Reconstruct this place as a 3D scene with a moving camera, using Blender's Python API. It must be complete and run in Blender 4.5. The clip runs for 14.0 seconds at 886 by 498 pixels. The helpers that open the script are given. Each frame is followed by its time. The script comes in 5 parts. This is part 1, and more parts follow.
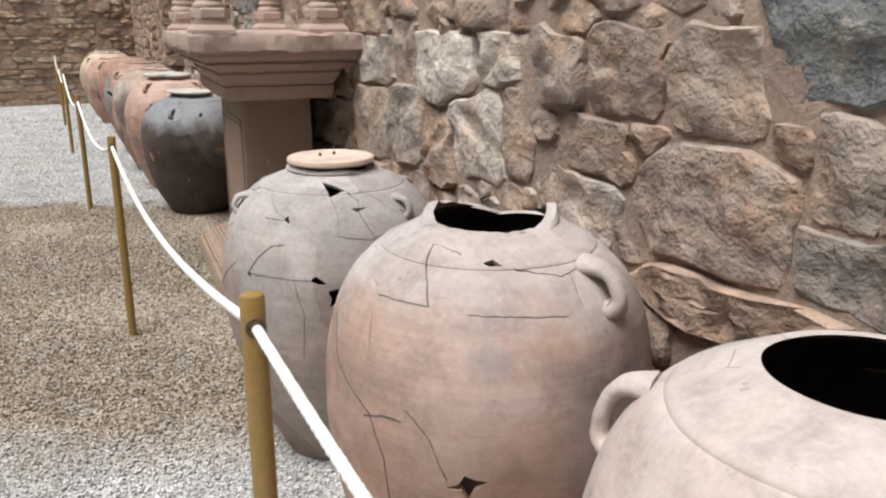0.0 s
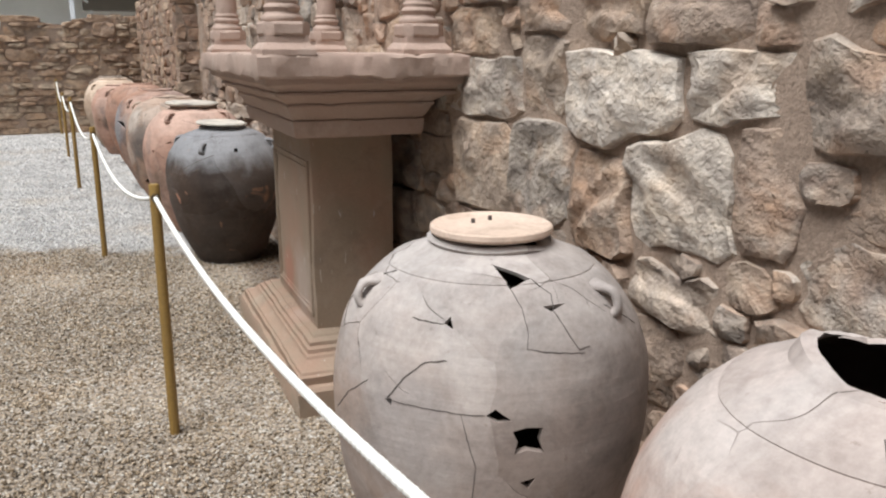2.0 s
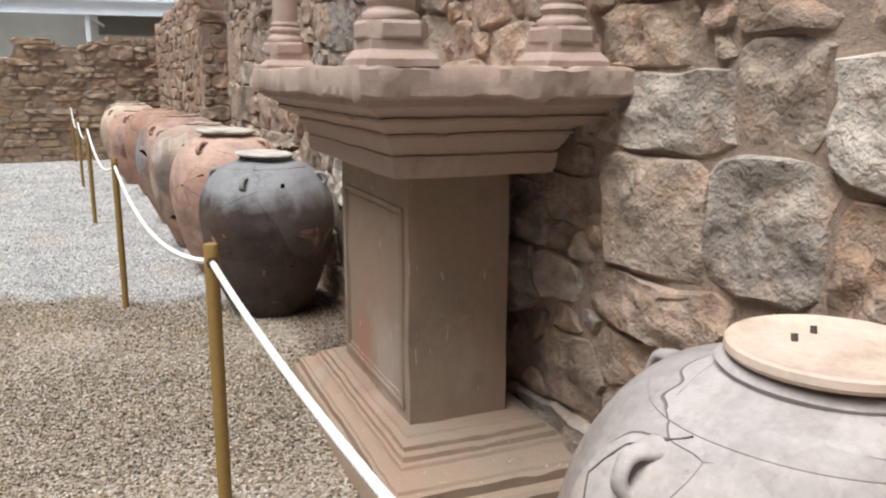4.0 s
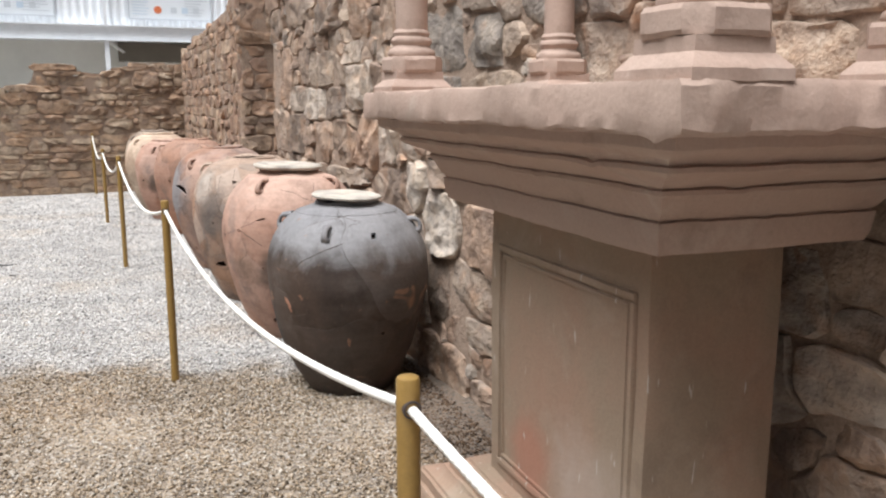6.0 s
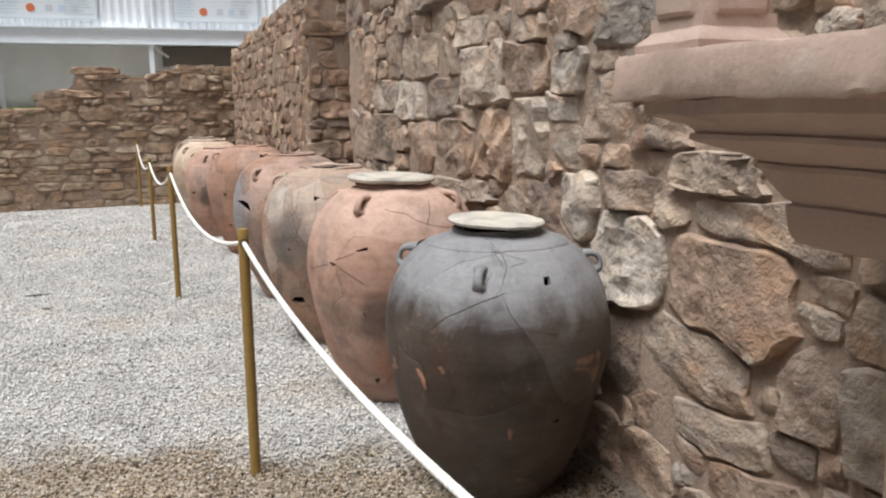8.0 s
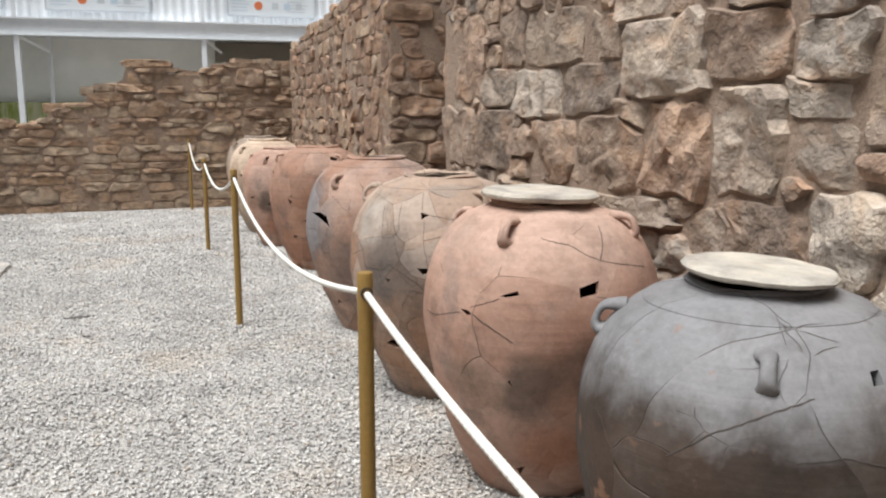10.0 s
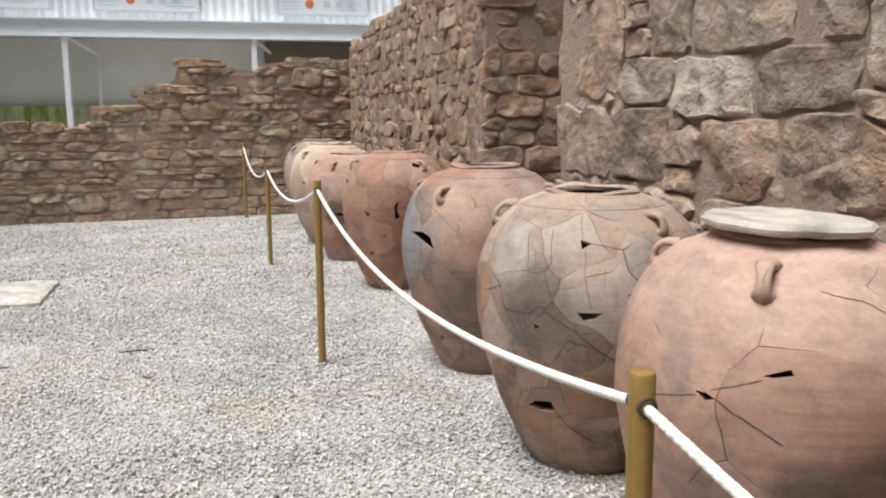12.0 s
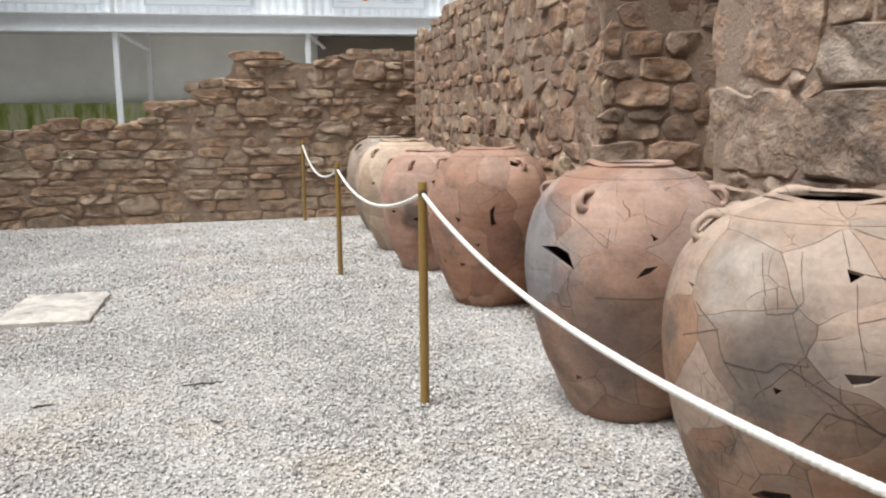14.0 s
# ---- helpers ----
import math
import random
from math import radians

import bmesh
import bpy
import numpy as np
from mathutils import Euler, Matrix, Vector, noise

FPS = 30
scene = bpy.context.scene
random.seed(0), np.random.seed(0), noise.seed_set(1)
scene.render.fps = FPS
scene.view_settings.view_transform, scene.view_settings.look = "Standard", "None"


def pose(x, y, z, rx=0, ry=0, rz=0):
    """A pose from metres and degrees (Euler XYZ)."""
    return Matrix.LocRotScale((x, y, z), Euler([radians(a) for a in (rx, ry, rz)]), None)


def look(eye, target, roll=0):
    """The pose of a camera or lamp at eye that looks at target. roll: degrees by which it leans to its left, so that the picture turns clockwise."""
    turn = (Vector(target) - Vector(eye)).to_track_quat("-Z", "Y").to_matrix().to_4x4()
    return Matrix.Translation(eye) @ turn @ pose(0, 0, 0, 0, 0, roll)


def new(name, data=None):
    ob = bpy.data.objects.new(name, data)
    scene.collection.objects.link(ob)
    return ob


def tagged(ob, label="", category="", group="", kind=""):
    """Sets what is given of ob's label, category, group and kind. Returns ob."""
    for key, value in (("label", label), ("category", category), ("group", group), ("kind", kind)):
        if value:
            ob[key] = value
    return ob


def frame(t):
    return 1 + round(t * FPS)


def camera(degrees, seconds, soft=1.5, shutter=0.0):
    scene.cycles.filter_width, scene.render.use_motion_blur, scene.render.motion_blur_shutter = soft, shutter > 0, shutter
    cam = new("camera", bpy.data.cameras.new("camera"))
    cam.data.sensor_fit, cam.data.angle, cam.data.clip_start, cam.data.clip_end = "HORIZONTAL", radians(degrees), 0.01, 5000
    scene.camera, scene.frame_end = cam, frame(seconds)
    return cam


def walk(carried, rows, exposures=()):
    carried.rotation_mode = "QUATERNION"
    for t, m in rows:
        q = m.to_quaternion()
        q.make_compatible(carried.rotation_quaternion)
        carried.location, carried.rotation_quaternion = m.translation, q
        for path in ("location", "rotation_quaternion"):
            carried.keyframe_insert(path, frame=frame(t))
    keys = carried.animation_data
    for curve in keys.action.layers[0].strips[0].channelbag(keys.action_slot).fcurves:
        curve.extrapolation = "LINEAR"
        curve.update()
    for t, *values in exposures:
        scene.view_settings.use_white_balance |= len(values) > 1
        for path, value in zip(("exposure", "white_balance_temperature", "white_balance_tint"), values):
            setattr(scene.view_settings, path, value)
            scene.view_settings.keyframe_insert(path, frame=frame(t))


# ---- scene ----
cam = camera(57.2, 14.0, soft=2.2)
PATH = [
    (0, (0.159, 0.216, 1.558), (0.884, 2.001, 1.019), -0.2),
    (0.5, (0.132, 0.49, 1.535), (0.878, 2.267, 1.0), -0.2),
    (1, (0.141, 0.823, 1.518), (0.892, 2.602, 0.997), 0.0),
    (1.5, (0.079, 1.041, 1.515), (0.83, 2.827, 1.022), 0.2),
    (2, (-0.012, 1.251, 1.522), (0.735, 3.044, 1.046), 0.0),
    (2.5, (0.015, 1.534, 1.495), (0.76, 3.331, 1.029), 0.0),
    (3, (0.039, 1.784, 1.487), (0.78, 3.588, 1.042), -0.0),
    (3.5, (-0.008, 2.02, 1.479), (0.729, 3.829, 1.049), 0.1),
    (6, (-0.267, 3.315, 1.467), (0.452, 5.148, 1.116), -0.1),
    (6.5, (-0.277, 3.692, 1.439), (0.436, 5.529, 1.095), 0.2),
    (7, (-0.312, 4.033, 1.411), (0.379, 5.882, 1.085), 0.3),
    (7.5, (-0.332, 4.349, 1.408), (0.331, 6.207, 1.078), -0.3),
    (10, (-0.443, 5.763, 1.37), (0.1, 7.66, 1.041), -0.0),
    (10.5, (-0.501, 6.013, 1.37), (0.018, 7.917, 1.046), 0.1),
    (11, (-0.575, 6.194, 1.385), (-0.082, 8.106, 1.064), -0.1),
    (11.5, (-0.645, 6.388, 1.364), (-0.166, 8.302, 1.041), -0.2),
    (12, (-0.645, 6.664, 1.36), (-0.19, 8.584, 1.036), -0.3),
    (12.5, (-0.656, 6.85, 1.321), (-0.244, 8.782, 1.007), -0.2),
    (13, (-0.716, 7.055, 1.338), (-0.337, 8.993, 1.021), -0.3),
    (13.5, (-0.78, 7.234, 1.332), (-0.417, 9.175, 1.012), -0.4),
    (14, (-0.847, 7.53, 1.309), (-0.49, 9.471, 0.984), -0.5),
]
walk(cam, [(t, look(eye, target, roll)) for t, eye, target, roll in PATH], [(0.0, 0.77, 6080, 8), (3.7, 0.83, 6080, 8), (6.0, 1.0, 6160, 10), (7.5, 0.75, 6150, 8), (10.0, 0.74, 6230, 8), (14.0, 0.77, 6230, 8)])

# ---- light ----
world = bpy.data.worlds.new("overcast_sky")
scene.world = world
world.use_nodes = True
wt = world.node_tree
sky = wt.nodes.new("ShaderNodeTexSky")
sky.sky_type, sky.sun_disc = "NISHITA", False
sky.sun_elevation, sky.sun_rotation = radians(67), radians(-117)
sky.air_density, sky.dust_density = 1.0, 4.0
veil = wt.nodes.new("ShaderNodeHueSaturation")          # a thin cloud cover takes most of the blue out
veil.inputs["Saturation"].default_value = 0.2
wt.links.new(sky.outputs[0], veil.inputs["Color"])
wt.links.new(veil.outputs[0], wt.nodes["Background"].inputs[0])
wt.nodes["Background"].inputs[1].default_value = 0.048
lamp = bpy.data.lights.new("sun", "SUN")
lamp.energy, lamp.angle, lamp.color = 2.95, radians(36), (1.0, 0.97, 0.93)
sun = new("sun", lamp)
sun.matrix_world = look((0, 0, 0), (0.35, 0.18, -0.92))


# ---- node helpers ----
def tree(name):
    m = bpy.data.materials.new(name)
    m.use_nodes = True
    return m, m.node_tree, m.node_tree.nodes["Principled BSDF"]


def plug(t, socket, value):
    if isinstance(value, bpy.types.NodeSocket):
        t.links.new(value, socket)
    elif isinstance(value, tuple) and len(value) == 3 and socket.type == "RGBA":
        socket.default_value = (*value, 1)
    else:
        socket.default_value = value


def fog(t, vec, scale, detail=4.0, rough=0.6, warp=0.0):
    n = t.nodes.new("ShaderNodeTexNoise")
    plug(t, n.inputs["Vector"], vec)
    n.inputs["Scale"].default_value, n.inputs["Detail"].default_value = scale, detail
    n.inputs["Roughness"].default_value, n.inputs["Distortion"].default_value = rough, warp
    return n.outputs["Fac"]


def cells(t, vec, scale, feature="F1"):
    n = t.nodes.new("ShaderNodeTexVoronoi")
    n.feature = feature
    plug(t, n.inputs["Vector"], vec)
    n.inputs["Scale"].default_value = scale
    return n


def calc(t, op, a, b=0.0, clamp=False):
    n = t.nodes.new("ShaderNodeMath")
    n.operation, n.use_clamp = op, clamp
    plug(t, n.inputs[0], a)
    plug(t, n.inputs[1], b)
    return n.outputs[0]


def span(t, v, a, b, c=0.0, d=1.0):
    n = t.nodes.new("ShaderNodeMapRange")
    plug(t, n.inputs["Value"], v)
    for key, x in (("From Min", a), ("From Max", b), ("To Min", c), ("To Max", d)):
        n.inputs[key].default_value = x
    return n.outputs[0]


def blend(t, f, a, b, kind="MIX"):
    n = t.nodes.new("ShaderNodeMix")
    n.data_type, n.blend_type = "RGBA", kind
    plug(t, n.inputs[0], f)
    plug(t, n.inputs[6], a)
    plug(t, n.inputs[7], b)
    return n.outputs[2]


def ramp(t, f, stops, kind="LINEAR"):
    n = t.nodes.new("ShaderNodeValToRGB")
    e = n.color_ramp
    e.interpolation = kind
    while len(e.elements) < len(stops):
        e.elements.new(0.5)
    for el, (p, c) in zip(e.elements, stops):
        el.position, el.color = p, (*c, 1)
    plug(t, n.inputs[0], f)
    return n.outputs[0]


def relief(t, h, strength, metres):
    n = t.nodes.new("ShaderNodeBump")
    n.inputs["Strength"].default_value, n.inputs["Distance"].default_value = strength, metres
    plug(t, n.inputs["Height"], h)
    return n.outputs[0]


def place(t):
    return t.nodes.new("ShaderNodeTexCoord").outputs["Object"]


def shifted(t, k=3.7):
    """Object coordinates moved by the object's own place, so that no two things wear the same marks."""
    o = t.nodes.new("ShaderNodeObjectInfo")
    s = t.nodes.new("ShaderNodeVectorMath")
    s.operation = "SCALE"
    t.links.new(o.outputs["Location"], s.inputs[0])
    s.inputs["Scale"].default_value = k
    a = t.nodes.new("ShaderNodeVectorMath")
    t.links.new(place(t), a.inputs[0])
    t.links.new(s.outputs[0], a.inputs[1])
    return a.outputs[0]


def lot(t, island):
    if island:
        return t.nodes.new("ShaderNodeNewGeometry").outputs["Random Per Island"]
    return t.nodes.new("ShaderNodeObjectInfo").outputs["Random"]


# ---- materials ----
def stone(name, stops, island=False, grain=0.012, stain=(0.4, 0.24, 0.15), rough=0.88):
    m, t, b = tree(name)
    p = shifted(t) if not island else place(t)
    big, mid, fine = fog(t, p, 5, 3, 0.6, 0.4), fog(t, p, 12, 5, 0.6), fog(t, p, 90, 4, 0.7)
    c = ramp(t, lot(t, island), stops)
    c = blend(t, span(t, big, 0.52, 0.7, 0, 0.55), c, stain)
    c = blend(t, span(t, fog(t, p, 8.5, 4, 0.65, 0.8), 0.56, 0.72, 0, 0.5), c, (0.52, 0.46, 0.39))
    lay_ = t.nodes.new("ShaderNodeMapping")
    lay_.inputs["Scale"].default_value = (6.0, 6.0, 11.0)
    lay_.inputs["Rotation"].default_value = (0.5, 0.3, 0.2)
    t.links.new(p, lay_.inputs[0])
    vein = fog(t, lay_.outputs[0], 1.0, 5, 0.62, 0.45)
    c = blend(t, 1.0, c, ramp(t, vein, [(0.3, (0.62, 0.6, 0.6)), (0.48, (1.0, 0.99, 0.98)), (0.62, (1.2, 1.16, 1.1)), (0.75, (0.95, 0.86, 0.76))]), "MULTIPLY")
    c = blend(t, 1.0, c, ramp(t, mid, [(0.28, (0.72, 0.7, 0.69)), (0.5, (0.98, 0.98, 0.98)), (0.75, (1.18, 1.17, 1.16))]), "MULTIPLY")
    c = blend(t, 0.18, c, ramp(t, fine, [(0.3, (0.6, 0.6, 0.6)), (0.7, (1.3, 1.3, 1.3))]), "MULTIPLY")
    pits = span(t, cells(t, p, 55).outputs["Distance"], 0.1, 0.4)
    h = calc(t, "ADD", calc(t, "ADD", mid, calc(t, "MULTIPLY", vein, 0.12)), calc(t, "MULTIPLY", fine, 0.07))
    h = calc(t, "ADD", h, calc(t, "MULTIPLY", pits, 0.03))
    plug(t, b.inputs["Base Color"], c)
    plug(t, b.inputs["Normal"], relief(t, h, 1.0, grain * 3))
    b.inputs["Roughness"].default_value = rough
    b.inputs["Specular IOR Level"].default_value = 0.25
    return m


WARM = [(0.0, (0.37, 0.275, 0.21)), (0.18, (0.25, 0.2, 0.165)), (0.36, (0.4, 0.285, 0.215)), (0.52, (0.33, 0.275, 0.23)),
        (0.66, (0.43, 0.335, 0.26)), (0.8, (0.25, 0.22, 0.195)), (0.92, (0.48, 0.415, 0.355)), (1.0, (0.34, 0.25, 0.19))]
RED = [(0.0, (0.31, 0.205, 0.15)), (0.22, (0.21, 0.145, 0.11)), (0.45, (0.38, 0.255, 0.18)), (0.62, (0.26, 0.195, 0.155)), (0.82, (0.42, 0.32, 0.235)), (1.0, (0.33, 0.22, 0.155))]
TAWNY = [(0.0, (0.38, 0.27, 0.19)), (0.25, (0.29, 0.21, 0.155)), (0.5, (0.44, 0.31, 0.215)), (0.75, (0.36, 0.285, 0.215)), (1.0, (0.47, 0.37, 0.275))]
rubble = stone("rubble_stone", WARM)
rubble_loose = stone("rubble_stone_small", WARM, True)
coursed = stone("coursed_brown_stone", RED, True, 0.009)
back_stone = stone("tan_coursed_stone", TAWNY, True, 0.009, stain=(0.34, 0.21, 0.14))
back_single = stone("tan_coursed_stone_single", TAWNY, False, 0.009, stain=(0.34, 0.21, 0.14))
coursed_single = stone("coursed_brown_stone_single", RED, False, 0.009)
pale_block = stone("pale_limestone", [(0.0, (0.52, 0.45, 0.38)), (1.0, (0.58, 0.52, 0.46))], stain=(0.45, 0.33, 0.24))
slate_block = stone("grey_slate_stone", [(0.0, (0.2, 0.205, 0.2)), (1.0, (0.17, 0.18, 0.18))], stain=(0.2, 0.18, 0.15))
ledge_stone = stone("pale_ground_slab_stone", [(0.0, (0.5, 0.475, 0.445)), (1.0, (0.54, 0.51, 0.48))], grain=0.004, stain=(0.5, 0.46, 0.41))


def smooth_stone(name, colour, warm, pale, scratch=0.0, spots=()):
    """Carved sandstone: quiet grain, broad faint clouds, a few rubbed pale and reddish places, fine scratches."""
    m, t, b = tree(name)
    p = place(t)
    broad, fine = fog(t, p, 2.4, 4, 0.55, 0.3), fog(t, p, 120, 5, 0.7)
    c = blend(t, span(t, broad, 0.42, 0.68, 0, 0.6), colour, warm)
    c = blend(t, span(t, fog(t, p, 3.6, 5, 0.62, 0.5), 0.55, 0.7, 0, 0.45), c, pale)
    c = blend(t, span(t, fog(t, p, 6.5, 5, 0.65), 0.3, 0.42, 0.3, 0.0), c, (0.15, 0.115, 0.09))
    c = blend(t, 0.3, c, ramp(t, fine, [(0.3, (0.75, 0.75, 0.75)), (0.7, (1.22, 1.22, 1.22))]), "MULTIPLY")
    for spot, size, tone, amount in spots:
        far = t.nodes.new("ShaderNodeVectorMath")
        far.operation = "DISTANCE"
        t.links.new(p, far.inputs[0])
        far.inputs[1].default_value = spot
        rag = calc(t, "ADD", far.outputs["Value"], span(t, fog(t, p, 6.0, 5, 0.66), 0, 1, -size * 0.6, size * 0.6))
        c = blend(t, span(t, rag, size * 1.1, size * 0.4, 0, amount), c, tone)
    if scratch:
        q = t.nodes.new("ShaderNodeMapping")
        q.inputs["Scale"].default_value, q.inputs["Rotation"].default_value = (55.0, 55.0, 9.0), (0.0, 0.6, 0.0)
        t.links.new(p, q.inputs[0])
        c = blend(t, span(t, fog(t, q.outputs[0], 1.0, 2, 0.5), 0.7, 0.74, 0, scratch), c, (0.5, 0.45, 0.4))
    plug(t, b.inputs["Base Color"], c)
    h = calc(t, "ADD", calc(t, "MULTIPLY", fine, 0.25), fog(t, p, 22, 4, 0.6))
    plug(t, b.inputs["Normal"], relief(t, h, 0.7, 0.005))
    b.inputs["Roughness"].default_value = 0.85
    b.inputs["Specular IOR Level"].default_value = 0.25
    return m


sandstone = smooth_stone("brown_sandstone", (0.29, 0.22, 0.16), (0.37, 0.215, 0.155), (0.38, 0.31, 0.25), 0.8, (((0.836, 5.4, 0.4), 0.15, (0.38, 0.175, 0.12), 0.65), ((0.836, 5.08, 0.42), 0.22, (0.42, 0.35, 0.3), 0.6)))
rosy_stone = smooth_stone("rosy_sandstone", (0.42, 0.315, 0.26), (0.43, 0.3, 0.245), (0.52, 0.44, 0.385))


def mortar_mat(name, a, b_):
    m, t, b = tree(name)
    p = place(t)
    n, f = fog(t, p, 7, 6, 0.7, 0.5), fog(t, p, 70, 5, 0.75)
    c = blend(t, span(t, n, 0.3, 0.7), a, b_)
    c = blend(t, 0.7, c, ramp(t, f, [(0.3, (0.55, 0.55, 0.55)), (0.7, (1.3, 1.3, 1.3))]), "MULTIPLY")
    plug(t, b.inputs["Base Color"], c)
    plug(t, b.inputs["Normal"], relief(t, calc(t, "ADD", n, calc(t, "MULTIPLY", f, 0.3)), 0.9, 0.02))
    b.inputs["Roughness"].default_value = 0.95
    return m


mortar = mortar_mat("sandy_mortar", (0.4, 0.3, 0.23), (0.3, 0.22, 0.168))
dark_mortar = mortar_mat("brown_earth_mortar", (0.36, 0.265, 0.2), (0.28, 0.205, 0.155))


def tan_patch(t, p):
    """1 where the gravel is the tan kind: a band across the court with ragged ends."""
    s = t.nodes.new("ShaderNodeSeparateXYZ")
    t.links.new(p, s.inputs[0])
    v = calc(t, "ADD", s.outputs[1], calc(t, "MULTIPLY", s.outputs[0], 0.33))
    v = calc(t, "ADD", v, span(t, fog(t, p, 2.2, 6, 0.72), 0, 1, -0.55, 0.55))
    x = calc(t, "ADD", s.outputs[0], span(t, fog(t, p, 0.8, 4, 0.6), 0, 1, -1.2, 1.2))
    return calc(t, "MULTIPLY", calc(t, "MULTIPLY", span(t, v, 8.05, 7.75), span(t, v, 3.05, 3.5)), span(t, x, -3.4, -2.7))


CHIPS = [(0.0, (0.16, 0.155, 0.15)), (0.12, (0.34, 0.33, 0.32)), (0.3, (0.54, 0.52, 0.5)), (0.65, (0.67, 0.65, 0.62)), (0.9, (0.77, 0.75, 0.73)), (1.0, (0.5, 0.42, 0.34))]
TAN = [(0.0, (0.07, 0.05, 0.03)), (0.2, (0.18, 0.13, 0.08)), (0.5, (0.35, 0.265, 0.175)), (0.8, (0.49, 0.4, 0.3)), (1.0, (0.6, 0.56, 0.5))]


def gravel_mat(name, chips):
    m, t, b = tree(name)
    p = place(t)
    if chips:
        r = lot(t, True)
        h = fog(t, p, 160, 3)
    else:
        v = cells(t, p, 75)
        s = t.nodes.new("ShaderNodeSeparateColor")
        t.links.new(v.outputs["Color"], s.inputs[0])
        r = s.outputs[0]
        h = calc(t, "SUBTRACT", 1.0, v.outputs["Distance"])
    c = blend(t, tan_patch(t, p), ramp(t, r, CHIPS), ramp(t, r, TAN))
    sand = calc(t, "MULTIPLY", span(t, fog(t, p, 0.9, 5, 0.65), 0.55, 0.7), 0.45)
    c = blend(t, sand, c, blend(t, 1.0, c, (1.0, 0.84, 0.66), "MULTIPLY"))
    # towards the wall foot: brown earth, with the shade behind the jars painted in
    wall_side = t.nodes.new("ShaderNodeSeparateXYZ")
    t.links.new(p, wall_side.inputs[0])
    soil_and_shade = calc(t, "ADD", wall_side.outputs[0], calc(t, "MULTIPLY", wall_side.outputs[1], 0.048))
    soil_and_shade = calc(t, "ADD", soil_and_shade, span(t, fog(t, p, 5.0, 6, 0.7), 0, 1, -0.22, 0.22))
    c = blend(t, span(t, soil_and_shade, 1.08, 1.3, 0, 0.95), c, blend(t, 1.0, c, (0.3, 0.22, 0.16), "MULTIPLY"))
    shade = fog(t, p, 2.6, 6, 0.7, 0.3)
    c = blend(t, 1.0, c, ramp(t, shade, [(0.32, (0.8, 0.8, 0.81)), (0.55, (1.0, 1.0, 1.0)), (0.72, (1.12, 1.11, 1.09))]), "MULTIPLY")
    if not chips:
        c = blend(t, span(t, h, 0.55, 0.8, 0.5, 0.0), c, (0.2, 0.18, 0.16))
    plug(t, b.inputs["Base Color"], c)
    plug(t, b.inputs["Normal"], relief(t, h, 0.8, 0.008 if not chips else 0.002))
    b.inputs["Roughness"].default_value = 0.8
    return m


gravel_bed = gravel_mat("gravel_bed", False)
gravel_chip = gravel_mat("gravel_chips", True)


